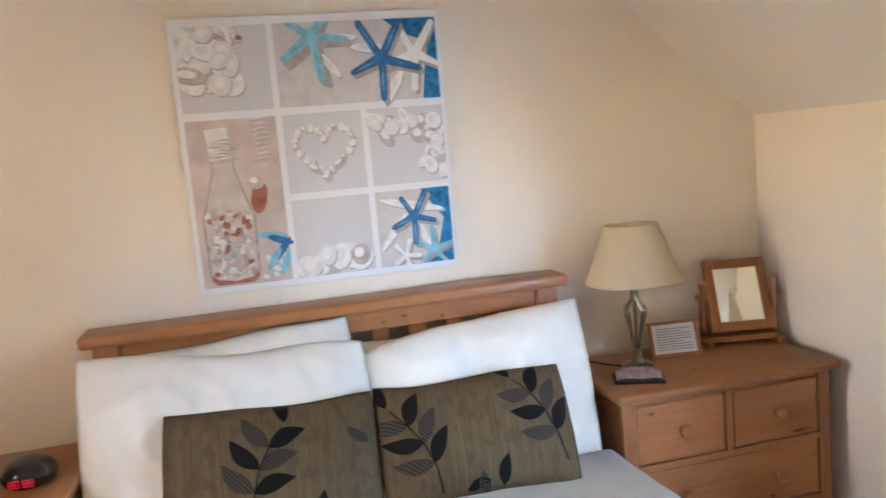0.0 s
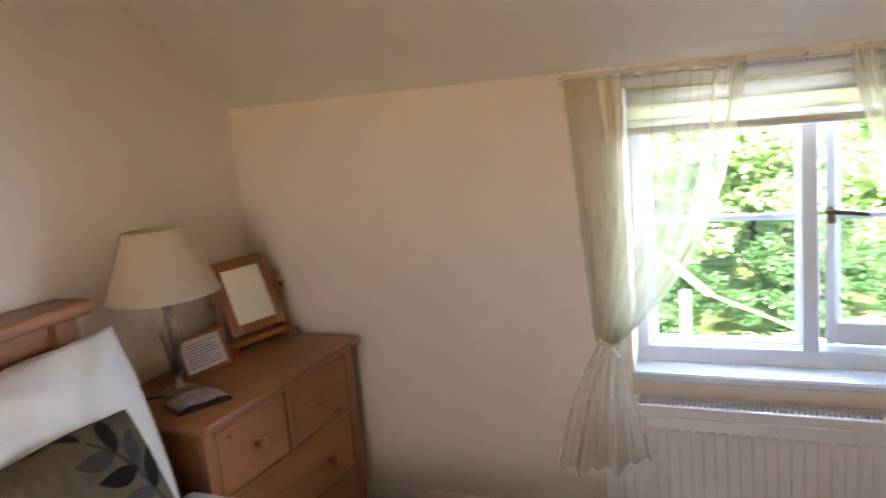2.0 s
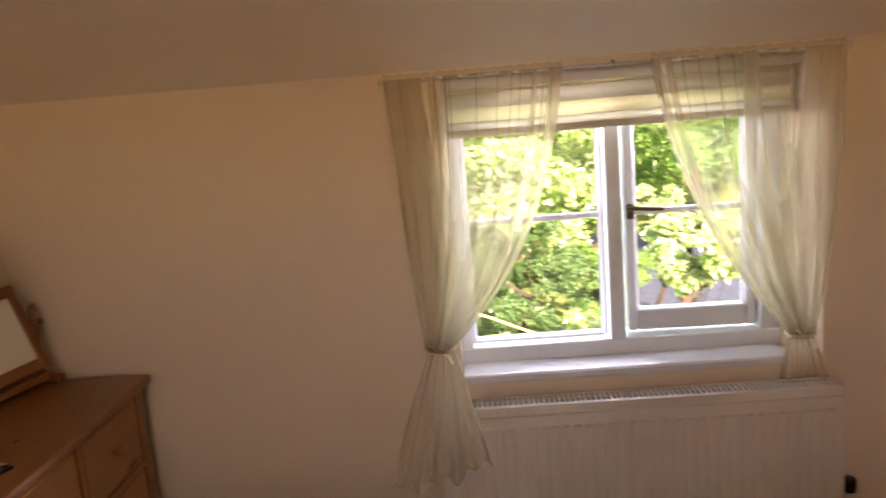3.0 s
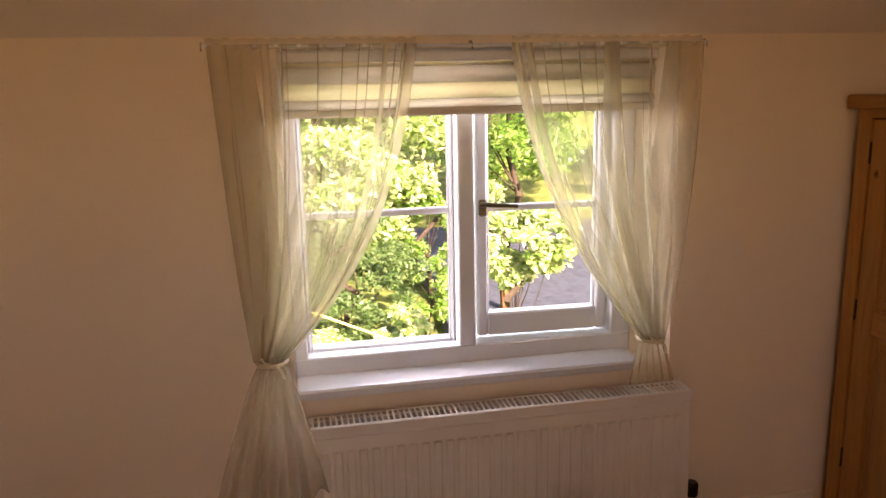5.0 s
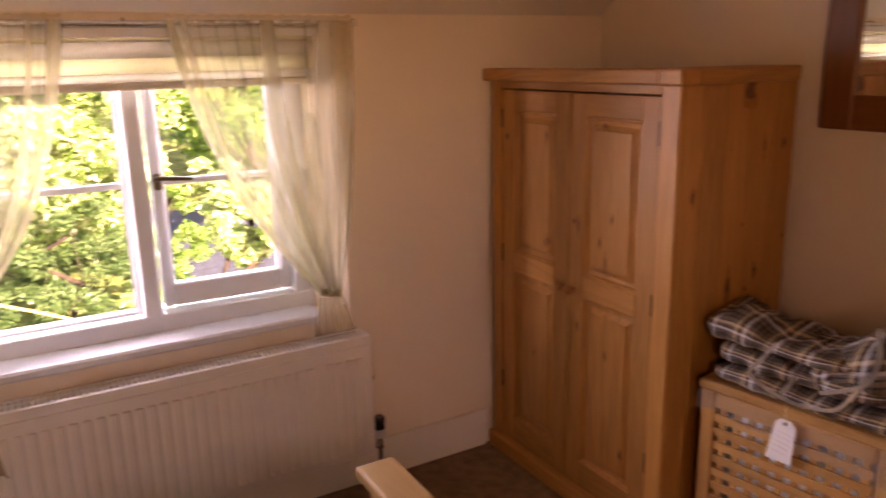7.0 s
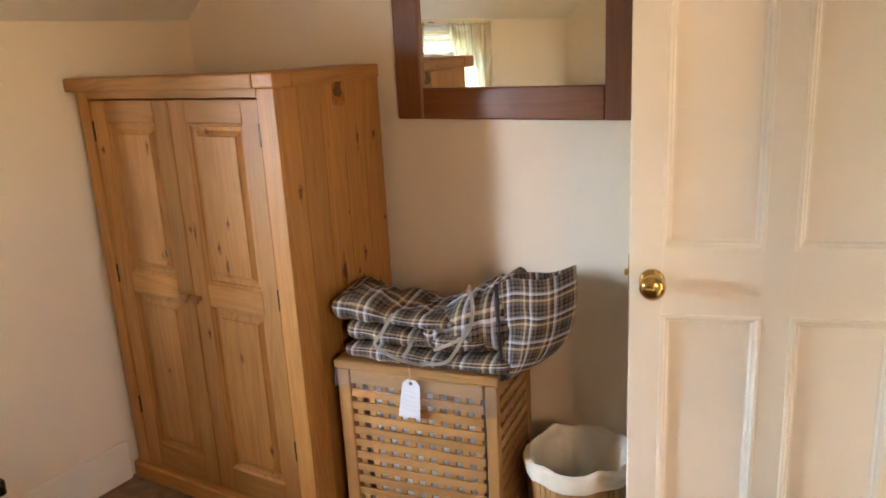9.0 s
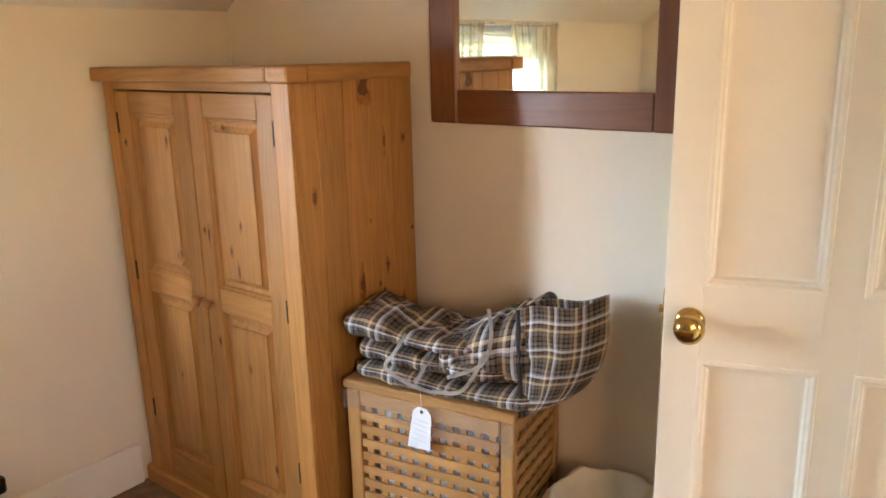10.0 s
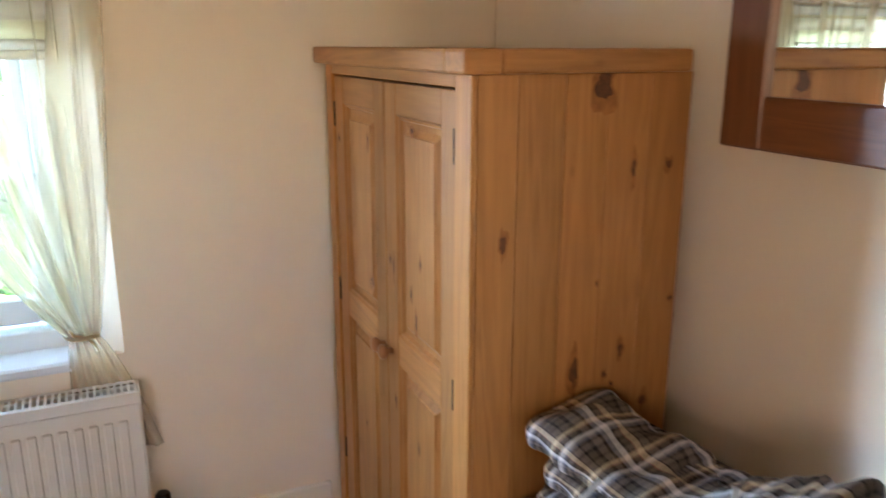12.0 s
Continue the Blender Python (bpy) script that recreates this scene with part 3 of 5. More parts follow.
    for z in (0.30, 0.755, 1.20):
        part("hinge", box(fresh(), hx - 0.0025, hx + 0.0025, YF - 0.004, YF + 0.0035 + (0.003 if d is dr else 0), z, z + 0.06, 0.001), HINGE, d, "dark steel hinge")


STAIN = plain("pine_stain", (0.33, 0.125, 0.032), 0.5, 0, 0.4, 0.25, 60)


def knot(x, y, z, rw, rh, axis, parent, out=-1):
    """A dark knot in a board with a browner ring round it, 0.3 mm proud."""
    for k0, tall, material, lift in ((1.0, 1.5, STAIN, 0.0002), (0.66, 1.0, KNOT, 0.0004)):
        b2 = fresh()
        n_ = 22
        ring = []
        for i in range(n_):
            a = 2 * math.pi * i / n_
            k = 0.85 * k0 * (1 + 0.75 * noise.noise((x * 31 + y * 17 + math.cos(a) * 1.5, z * 37 + math.sin(a) * 1.5, 0.5 + k0)))
            p, q = rw * k * math.cos(a), rh * tall * k * math.sin(a)
            ring.append((x + p, y + out * lift, z + q) if axis == "y" else (x + out * lift, y + p, min(1.346, z + q)))
        b2.faces.new([b2.verts.new(p) for p in ring])
        part("knot", b2, material, parent)


SX = 1.0239
for y, z, rw, rh in ((-0.724, 1.326, 0.026, 0.034), (-0.795, 1.184, 0.007, 0.026), (-0.873, 1.186, 0.010, 0.012), (-0.536, 1.07, 0.012, 0.024), (-0.792, 0.845, 0.010, 0.022), (-0.69, 0.815, 0.012, 0.040), (-0.757, 0.80, 0.007, 0.009), (-0.775, 0.778, 0.005, 0.006), (-0.85, 0.73, 0.011, 0.016), (-0.735, 0.74, 0.005, 0.007), (-0.90, 0.93, 0.006, 0.006), (-0.73, 0.98, 0.004, 0.005), (-0.84, 0.66, 0.009, 0.014)):
    knot(SX, y + 0.035, z, rw * 1.15, rh * 1.1, "x", wd)
for d, x, z, rw, rh in ((dl, 1.53, 0.868, 0.010, 0.015), (dl, 1.548, 0.862, 0.004, 0.011), (dl, 1.545, 1.19, 0.006, 0.015), (dl, 1.745, 1.175, 0.008, 0.009), (dr, 1.300, 0.91, 0.008, 0.012), (dr, 1.275, 0.86, 0.006, 0.022), (dr, 1.253, 0.985, 0.005, 0.014), (dr, 1.29, 1.235, 0.009, 0.007), (dr, 1.387, 0.945, 0.006, 0.022), (dr, 1.405, 0.955, 0.006, 0.012), (dr, 1.19, 0.30, 0.009, 0.014), (dl, 1.60, 0.48, 0.006, 0.009), (dr, 1.385, 0.64, 0.006, 0.014)):
    on_panel = 1.4945 < x < 1.7085 or 1.1515 < x < 1.3665
    knot(x, YF - (0.0034 if on_panel else 0), z, rw * 1.3, rh * 1.25, "y", d, 1)

# ---- mirror on the wall ----
wm = thing("wall_mirror", "large rectangular wall mirror in a broad stained pine frame", "mirror")
MX0, MX1, MZ0, MZ1 = 0.272, 0.980, 1.222, 2.02
FW = 0.088
Yb, Yf = SOUTH + 0.002, -0.906
part("stile", box(fresh(), MX0, MX0 + FW * 0.8, Yb, Yf, MZ0, MZ1, 0.004), DARK_Z, wm)
part("stile", box(fresh(), MX1 - FW, MX1, Yb, Yf, MZ0, MZ1, 0.004), DARK_Z, wm)
part("rail", box(fresh(), MX0 + FW * 0.8, MX1 - FW, Yb, Yf - 0.001, MZ0, MZ0 + FW, 0.004), DARK_X, wm)
part("rail", box(fresh(), MX0 + FW * 0.8, MX1 - FW, Yb, Yf - 0.001, MZ1 - FW, MZ1, 0.004), DARK_X, wm)
part("mirror_glass", box(fresh(), MX0 + FW * 0.8, MX1 - FW, Yb, Yb + 0.010, MZ0 + FW, MZ1 - FW), MIRROR, wm)

# ---- the open door ----
dm = Matrix.Translation((-0.434, -0.737, 0)) @ Matrix.Rotation(math.atan2(0.313, 0.95), 4, "Z")
dw = thing("door_1", "cream painted four-panel door standing open", "door", dm, kind="structure")
L = 0.622                                        # leaf's width; it lies along its own x, its face to +y
TH = 0.038
Z0, Z1 = FLOOR + 0.012, 2.035
cols = [(0.100, 0.296), (0.358, 0.554)]
rows = [(0.28, 0.849), (0.997, 1.90)]
part("stile", box(fresh(), 0, cols[0][0], -TH, 0, Z0, Z1, 0.002), GLOSS, dw)
part("stile", box(fresh(), cols[1][1], L, -TH, 0, Z0, Z1, 0.002), GLOSS, dw)
part("muntin", box(fresh(), cols[0][1], cols[1][0], -TH, -0.0002, rows[0][0], rows[1][1], 0.001), GLOSS, dw)
for a, b in ((Z0, rows[0][0]), (rows[0][1], rows[1][0]), (rows[1][1], Z1)):
    part("rail", box(fresh(), cols[0][0], cols[1][1], -TH, -0.0004, a, b, 0.0005), GLOSS, dw)
for xa, xb in cols:
    for a, b in rows:
        for sgn, y0 in ((1, 0.0), (-1, -TH)):
            b2 = fresh()
            rings = []
            for inset, d in ((-0.004, -0.0015), (-0.002, 0.003), (0.004, 0.0035), (0.009, -0.002), (0.012, -0.003), (0.016, -0.010), (0.020, -0.011)):
                rings.append([b2.verts.new((px, y0 + sgn * d, pz)) for px, pz in ((xa + inset, a + inset), (xb - inset, a + inset), (xb - inset, b - inset), (xa + inset, b - inset))])
            for r0, r1 in zip(rings, rings[1:]):
                for i in range(4):
                    b2.faces.new((r0[i], r0[(i + 1) % 4], r1[(i + 1) % 4], r1[i]))
            b2.faces.new(rings[-1])
            part("panel", b2, GLOSS, dw)
for sgn in (1, -1):
    b2 = fresh()
    lathe(b2, [(0.027, 0), (0.027, 0.003), (0.020, 0.007), (0.011, 0.010), (0.009, 0.020), (0.014, 0.026), (0.024, 0.034), (0.0275, 0.044), (0.025, 0.054), (0.015, 0.061), (0, 0.063)], 28, pose(0.575, 0 if sgn > 0 else -TH, 0.925, -90 * sgn, 0, 0))
    part("door_knob", b2, BRASS, dw, "polished brass door knob", smooth="all")
part("latch", box(fresh(), L, L + 0.010, -0.026, -0.014, 0.932, 0.945, 0.002), BRASS, dw, "brass latch bolt")
part("latch_plate", box(fresh(), L, L + 0.002, -0.031, -0.008, 0.90, 0.975), BRASS, dw)
for z in (0.25, 1.0, 1.8):
    part("hinge", tube(fresh(), [(-0.004, 0.004, z), (-0.004, 0.004, z + 0.09)], 0.006, 8), STEEL, dw)
trim = thing("trim_doorway", "cream painted door lining and architrave", "trim", kind="structure")
for y0, y1 in ((-0.83, -0.77), (-0.13, -0.07)):
    part("architrave", box(fresh(), DX, DX + 0.016, y0, y1, FLOOR, 2.12, 0.004), GLOSS, trim)
part("architrave", box(fresh(), DX, DX + 0.016, -0.77, -0.13, 2.06, 2.12, 0.004), GLOSS, trim)

# ---- bed ----
bed = thing("bed", "double bed with a pine frame made up in white", "bed")
bm = fresh()
box(bm, -0.455, 1.015, 2.315, 2.455, 1.055, 1.092, 0.010, 3)
part("headboard_cap", bm, OLD_X, bed, smooth=30)
for xa, xb in ((-0.425, -0.355), (0.915, 0.985)):
    part("headboard_post", box(fresh(), xa, xb, 2.345, 2.425, FLOOR, 1.055, 0.004), OLD_Z, bed)
part("headboard_rail", box(fresh(), -0.355, 0.915, 2.362, 2.405, 0.988, 1.055, 0.004), OLD_X, bed)
part("headboard_rail", box(fresh(), -0.355, 0.915, 2.362, 2.405, 0.40, 0.52, 0.004), OLD_X, bed)
nsl = 11
for i in range(nsl):
    x = -0.345 + i * (1.25 - 0.055) / (nsl - 1)
    part("headboard_slat", box(fresh(), x, x + 0.055, 2.372, 2.394, 0.52, 0.988, 0.003), OLD_Z, bed)
for x, z, rw, rh in ((0.475, 1.020, 0.022, 0.007), (0.60, 1.005, 0.010, 0.007), (0.41, 1.01, 0.008, 0.006), (0.10, 1.005, 0.012, 0.006)):
    knot(x, 2.362, z, rw, rh, "y", bed)
# foot end
part("footboard_cap", box(fresh(), -0.455, 1.083, 0.320, 0.410, 0.559, 0.587, 0.007, 2), BIRCH_X, bed, "pale waxed pine cap")
for xa, xb in ((-0.425, -0.355), (0.965, 1.035)):
    part("footboard_post", box(fresh(), xa, xb, 0.332, 0.400, FLOOR, 0.559, 0.004), OLD_Z, bed)
part("footboard_panel", box(fresh(), -0.355, 0.965, 0.352, 0.384, 0.22, 0.559, 0.003), OLD_X, bed)
for xa in (-0.42, 0.955):
    part("side_rail", box(fresh(), xa, xa + 0.03, 0.400, 2.345, 0.22, 0.36, 0.004), OLD_Y, bed)
tagged(new("mattress", finish("mattress", box(fresh(), -0.385, 0.95, 0.425, 2.34, 0.30, 0.505, 0.05, 4), LINEN, True)), "thick white mattress on the bed frame", "mattress")


def duvet(u, v):
    x = -0.53 + 1.62 * u
    y = 0.43 + 1.72 * v
    s = (u - 0.5) * 2
    drop = max(0, abs(s) - 0.91) / 0.09
    z = 0.560 + 0.030 * min(1, v * 1.6) - 0.30 * drop ** 1.7
    z += 0.012 * noise.noise((x * 3.1, y * 2.6, 1)) * (1 - drop) + 0.006 * noise.noise((x * 9, y * 8, 4)) - 0.02 * max(0, (0.06 - v) / 0.06)
    if v > 0.97:
        z -= (v - 0.97) * 1.2
    x -= 0.045 * (1 if s > 0 else -1) * drop * 0.9
    return (x, y, z)


bm = grid(fresh(), 90, 110, duvet)
bmesh.ops.solidify(bm, geom=bm.faces[:], thickness=0.03)
solid("duvet", bm, LINEN, "plump white cotton duvet spread over the bed", "duvet", smooth="all")

STRIPE = bpy.data.materials.new("striped_throw_cloth")
STRIPE.use_nodes = True
_nt, _b = STRIPE.node_tree, STRIPE.node_tree.nodes["Principled BSDF"]
_b.inputs["Roughness"].default_value = 0.95
_w = node(_nt, "ShaderNodeTexWave", Scale=9.0, Distortion=0.4)
_w.bands_direction = "Y"
_nt.links.new(coords(_nt), _w.inputs["Vector"])
_nt.links.new(ramp(_nt, _w.outputs["Color"], [(0.28, (0.05, 0.035, 0.02)), (0.36, (0.62, 0.55, 0.36))]), _b.inputs["Base Color"])


def throw(u, v):
    x = -0.40 + 1.37 * u
    y = 0.435 + 0.16 * v
    z = 0.566 + 0.010 * math.sin(math.pi * v) + 0.004 * noise.noise((x * 6, y * 9, 0))
    return (x, y, z)


bm = grid(fresh(), 40, 8, throw)
bmesh.ops.solidify(bm, geom=bm.faces[:], thickness=0.016)
solid("bed_throw", bm, STRIPE, "folded cream and black striped throw at the foot", "throw", smooth="all")


def pad(u, v, side, w_, h_, t_, sag, seed, crease, dl=0.0, dr=0.0):
    """One face of a stuffed pad; u across, v upwards."""
    a, b = 2 * u - 1, 2 * v - 1
    e = max(0.0, (1 - abs(a) ** 3.2) * (1 - abs(b) ** 3.2)) ** 0.62
    x = a * w_ / 2 * (1 - 0.055 * (1 - b * b) * abs(a) ** 3 * -1 - 0.03 * (1 - b * b))
    z = h_ / 2 + b * h_ / 2 * (1 - 0.05 * (1 - a * a))
    z -= v * (dl * ((1 - a) / 2) ** 2 + dr * ((1 + a) / 2) ** 2)
    y = side * t_ / 2 * e
    fold = 1 - abs(noise.noise((x * 5 + z * 9 + seed, z * 4 - x * 6, seed + 3)))
    y += side * crease * 0.22 * (fold ** 4 - 0.4) * e
    y += crease * 0.5 * noise.noise((x * 6 + seed, z * 7, seed)) * e + crease * 0.35 * noise.noise((x * 15 + seed, z * 5 + 2, seed)) * e
    z += sag * noise.noise((x * 4 + seed, 0, seed))
    return Vector((x, y, z))


def pad_mesh(w_, h_, t_, seed, crease=0.02, sag=0.02, n_=40, dl=0.0, dr=0.0):
    b2 = fresh()
    for side in (1, -1):
        grid(b2, n_, n_ // 2 + 6, lambda u, v: pad(u, v, side, w_, h_, t_, sag, seed, crease, dl, dr))
    bmesh.ops.remove_doubles(b2, verts=b2.verts, dist=2e-4)
    return b2


def lean(x, y, z, back, roll=0, yaw=0):
    return Matrix.Translation((x, y, z)) @ Matrix.Rotation(radians(yaw), 4, "Z") @ Matrix.Rotation(radians(-back), 4, "X") @ Matrix.Rotation(radians(roll), 4, "Y")


for x, y, z, back, roll, yaw, w_, h_, lab, seed, dl, dr in (
        (-0.075, 2.245, 0.585, 12, 0, 0, 0.74, 0.465, "white pillow standing against the headboard", 3.1, 0.02, -0.02),
        (0.60, 2.25, 0.555, 12, 0, 0, 0.70, 0.445, "white pillow standing against the headboard", 5.7, 0.04, 0.0),
        (-0.065, 2.105, 0.575, 17, 0.5, 1, 0.765, 0.475, "plump white pillow leaning on another pillow", 8.2, -0.015, 0.035),
        (0.655, 2.13, 0.565, 17, -0.5, -2, 0.70, 0.485, "plump white pillow leaning on another pillow", 11.9, 0.075, 0.005)):
    solid("pillow", pad_mesh(w_, h_, 0.17, seed, 0.05, 0.018, 72, dl, dr), LINEN, lab, "pillow", smooth="all", group="pillows on the bed", m=lean(x, y, z, back, roll, yaw))


def cushion_cloth():
    m, nt, b = mat("taupe_cushion_cloth", 0.75, 0, 0.3)
    v = coords(nt, (160, 1, 3))
    n1 = node(nt, "ShaderNodeTexNoise", Scale=1.0, Detail=3.0)
    nt.links.new(v, n1.inputs["Vector"])
    v2 = coords(nt, (26, 9, 15))
    n2 = node(nt, "ShaderNodeTexNoise", Scale=1.6, Detail=1.0)
    nt.links.new(v2, n2.inputs["Vector"])
    mx = nt.nodes.new("ShaderNodeMix")
    mx.data_type = "RGBA"
    nt.links.new(ramp(nt, n2.outputs[0], [(0.53, (0, 0, 0)), (0.62, (0.85, 0.85, 0.85))]), mx.inputs[0])
    nt.links.new(ramp(nt, n1.outputs[0], [(0.3, (0.070, 0.046, 0.019)), (0.7, (0.110, 0.073, 0.031))]), mx.inputs[6])
    mx.inputs[7].default_value = (0.074, 0.044, 0.020, 1)
    nt.links.new(mx.outputs[2], b.inputs["Base Color"])
    bump(nt, b, n1.outputs[0], 0.25, 0.002)
    return m


TAUPE = cushion_cloth()
VELVET = cloth("black_flock", (0.0035, 0.003, 0.0028), 0.85, 600, 0.2, 0.1, 0.0)
HATCH = bpy.data.materials.new("brown_stitched_leaf")
HATCH.use_nodes = True
_nt, _b = HATCH.node_tree, HATCH.node_tree.nodes["Principled BSDF"]
_b.inputs["Roughness"].default_value = 0.8
_w = node(_nt, "ShaderNodeTexWave", Scale=55.0, Distortion=1.5)
_w.bands_direction = "DIAGONAL"
_nt.links.new(coords(_nt), _w.inputs["Vector"])
_nt.links.new(ramp(_nt, _w.outputs["Color"], [(0.40, (0.006, 0.004, 0.003)), (0.65, (0.042, 0.026, 0.013))]), _b.inputs["Base Color"])
CW, CH, CT = 0.54, 0.335, 0.13


def sprig_leaf(p, ang, ln, wd_, material, parent, seed):
    """A leaf worked on the cushion's face: root p, direction and size in metres on the face."""
    b2 = fresh()
    n_ = 8
    ca, sa = math.cos(ang), math.sin(ang)
    rowsv = []
    for i in range(n_ + 1):
        t = i / n_
        hw = wd_ / 2 * math.sin(math.pi * min(1, t * 0.98 + 0.01)) ** 0.8 * (1.1 - 0.5 * t)
        bend = 0.12 * ln * math.sin(t * 2.4)
        row = []
        for s in (-1, -0.4, 0.4, 1):
            a, c = t * ln, s * hw + bend
            x, z = p[0] + a * ca - c * sa, p[1] + a * sa + c * ca
            u, v = (x / CW + 0.5), z / CH
            u, v = min(0.995, max(0.005, u)), min(0.995, max(0.005, v))
            q = pad(u, v, -1, CW, CH, CT, 0.012, seed, 0.012)
            row.append(b2.verts.new(q + Vector((0, -0.0022, 0))))
        rowsv.append(row)
    for r0, r1 in zip(rowsv, rowsv[1:]):
        for k in range(3):
            b2.faces.new((r0[k], r0[k + 1], r1[k + 1], r1[k]))
    return part("leaf_motif", b2, material, parent, smooth="all")


def stem_line(pts, parent, seed):
    path = []
    for i in range(len(pts) - 1):
        for k in range(6):
            t = k / 6
            x, z = (pts[i][j] + (pts[i + 1][j] - pts[i][j]) * t for j in (0, 1))
            q = pad(min(0.99, max(0.01, x / CW + 0.5)), min(0.99, max(0.01, z / CH)), -1, CW, CH, CT, 0.012, seed, 0.012)
            path.append(q + Vector((0, -0.001, 0)))
    part("stem_motif", tube(fresh(), path, 0.0025, 5, 0.6), VELVET, parent)


def sprig(parent, root, tip, flip, seed, size=1.0):
    """A stem with pairs of leaves, dark ones to one side and stitched ones to the other."""
    r, t = Vector(root), Vector(tip)
    d = t - r
    ln = d.length
    ang = math.atan2(d.y, d.x)
    nrm = Vector((-d.y, d.x)) / ln
    curve = [r + d * s + nrm * flip * 0.10 * ln * math.sin(s * math.pi) for s in (0, 0.25, 0.5, 0.75, 1.0)]
    stem_line([tuple(p) for p in curve], parent, seed)
    k = 0
    for s in (0.30, 0.52, 0.74):
        p = r + d * s + nrm * flip * 0.10 * ln * math.sin(s * math.pi)
        for side in (1, -1):
            dark = (k + (side > 0)) % 2 == 0
            sprig_leaf(tuple(p), ang + side * radians(62 - 12 * s), 0.105 * size * (1.05 - 0.15 * s), 0.050 * size, VELVET if dark else HATCH, parent, seed)
        k += 1
    sprig_leaf(tuple(curve[-1]), ang + 0.25 * flip, 0.105 * size, 0.046 * size, VELVET, parent, seed)


for x, y, z, back, roll, yaw, seed, lab, which in (
        (0.030, 1.965, 0.580, 24, 3.2, 2, 2.3, "taupe cushion with black leaf sprigs against the pillows", 0),
        (0.585, 1.955, 0.578, 27, 0.5, -2, 6.1, "taupe cushion with two black leaf sprigs against the pillows", 1)):
    cu = thing("scatter_cushion", lab, "cushion", lean(x, y, z, back, roll, yaw) @ Matrix.Diagonal((1.0, 1, 1, 1)), group="scatter cushions on the bed")
    part("cover", pad_mesh(CW, CH, CT, seed, 0.012, 0.012, 44), TAUPE, cu, smooth="all")
    edge_pts = []
    for a, b in [(i / 20, 0.0) for i in range(20)] + [(1.0, i / 14) for i in range(14)] + [(1 - i / 20, 1.0) for i in range(20)] + [(0.0, 1 - i / 14) for i in range(15)]:
        edge_pts.append(pad(a, b, 1, CW, CH, CT, 0.012, seed, 0.012))
    part("piping", tube(fresh(), edge_pts, 0.0024, 6), TAUPE, cu, "piped edge")
    if which == 0:
        sprig(cu, (-0.065, 0.02), (0.03, 0.285), 1, seed, 1.05)
        sprig_leaf((0.12, 0.01), 1.5, 0.085, 0.042, VELVET, cu, seed)
        sprig_leaf((0.19, 0.0), 1.2, 0.06, 0.036, HATCH, cu, seed)
        sprig_leaf((0.245, 0.20), 2.3, 0.07, 0.034, HATCH, cu, seed)
        sprig_leaf((-0.19, 0.35), -0.4, 0.06, 0.03, VELVET, cu, seed)
        sprig_leaf((0.10, 0.345), 0.15, 0.055, 0.026, VELVET, cu, seed)
    else:
        sprig(cu, (-0.125, 0.03), (-0.245, 0.275), -1, seed, 1.0)
        sprig(cu, (0.235, 0.06), (0.11, 0.305), -1, seed, 1.0)
        sprig_leaf((0.045, 0.01), 1.25, 0.085, 0.042, VELVET, cu, seed)
        sprig_leaf((0.0, 0.0), 1.7, 0.065, 0.036, HATCH, cu, seed)
        sprig_leaf((-0.06, 0.02), 0.1, 0.07, 0.034, VELVET, cu, seed)
        sprig_leaf((-0.02, 0.35), -0.35, 0.075, 0.036, VELVET, cu, seed)
        sprig_leaf((-0.07, 0.355), -0.55, 0.055, 0.03, HATCH, cu, seed)

# ---- canvas print over the bed ----
PX0, PX1, PZ0, PZ1 = -0.126, 0.692, 1.143, 1.965
PY = 2.458
pic = thing("canvas_print", "square seaside collage canvas print on the wall", "picture")
part("canvas", box(fresh(), PX0, PX1, PY, NORTH - 0.001, PZ0, PZ1, 0.003), plain("white_canvas", (0.78, 0.76, 0.75), 0.8, 0, 0.2, 0.02, 8, 0.3, 700), pic)
SANDP = plain("print_pale_sand", (0.60, 0.55, 0.52), 0.8, 0, 0.2, 0.09, 26)
GREYP = plain("print_pale_grey", (0.62, 0.59, 0.585), 0.8, 0, 0.2, 0.03, 6)
ROSE = plain("print_rosy_sand", (0.60, 0.48, 0.43), 0.8, 0, 0.2, 0.16, 12)
BLUEP = plain("print_blue_net", (0.03, 0.17, 0.36), 0.8, 0, 0.2, 0.45, 60)
NAVYP = plain("print_deep_blue", (0.045, 0.15, 0.34), 0.8, 0, 0.2, 0.3, 40)
AQUAP = plain("print_aqua", (0.24, 0.50, 0.58), 0.8, 0, 0.2, 0.2, 40)
SHELL = plain("print_shell_white", (0.72, 0.68, 0.65), 0.8, 0, 0.2, 0.10, 45)
SHELLD = plain("print_shell_shade", (0.53, 0.44, 0.39), 0.8, 0, 0.2, 0.25, 45)
RUST = plain("print_rust", (0.34, 0.13, 0.08), 0.8, 0, 0.2, 0.3, 40)
LIGHTP = plain("print_starfish_white", (0.80, 0.77, 0.73), 0.8, 0, 0.2, 0.08, 50)
BOTTLE = plain("print_bottle_glass", (0.57, 0.49, 0.44), 0.8, 0, 0.2, 0.14, 20)
SHADEP = plain("print_soft_shade", (0.47, 0.42, 0.40), 0.8, 0, 0.2, 0.12, 40)
RIDGE = plain("print_star_ridge", (0.16, 0.38, 0.52), 0.8, 0, 0.2, 0.4, 90)
SHADOWP = plain("print_grey_brown", (0.40, 0.33, 0.29), 0.8, 0, 0.2, 0.2, 40)


def pp(u, v, lift):
    return (PX0 + u * (PX1 - PX0), PY - lift, PZ1 - v * (PZ1 - PZ0))


def flat(name, outline, material, lift):
    b2 = fresh()
    b2.faces.new([b2.verts.new(pp(min(0.984, max(0.021, u)), min(0.974, max(0.031, v)), lift)) for u, v in outline])
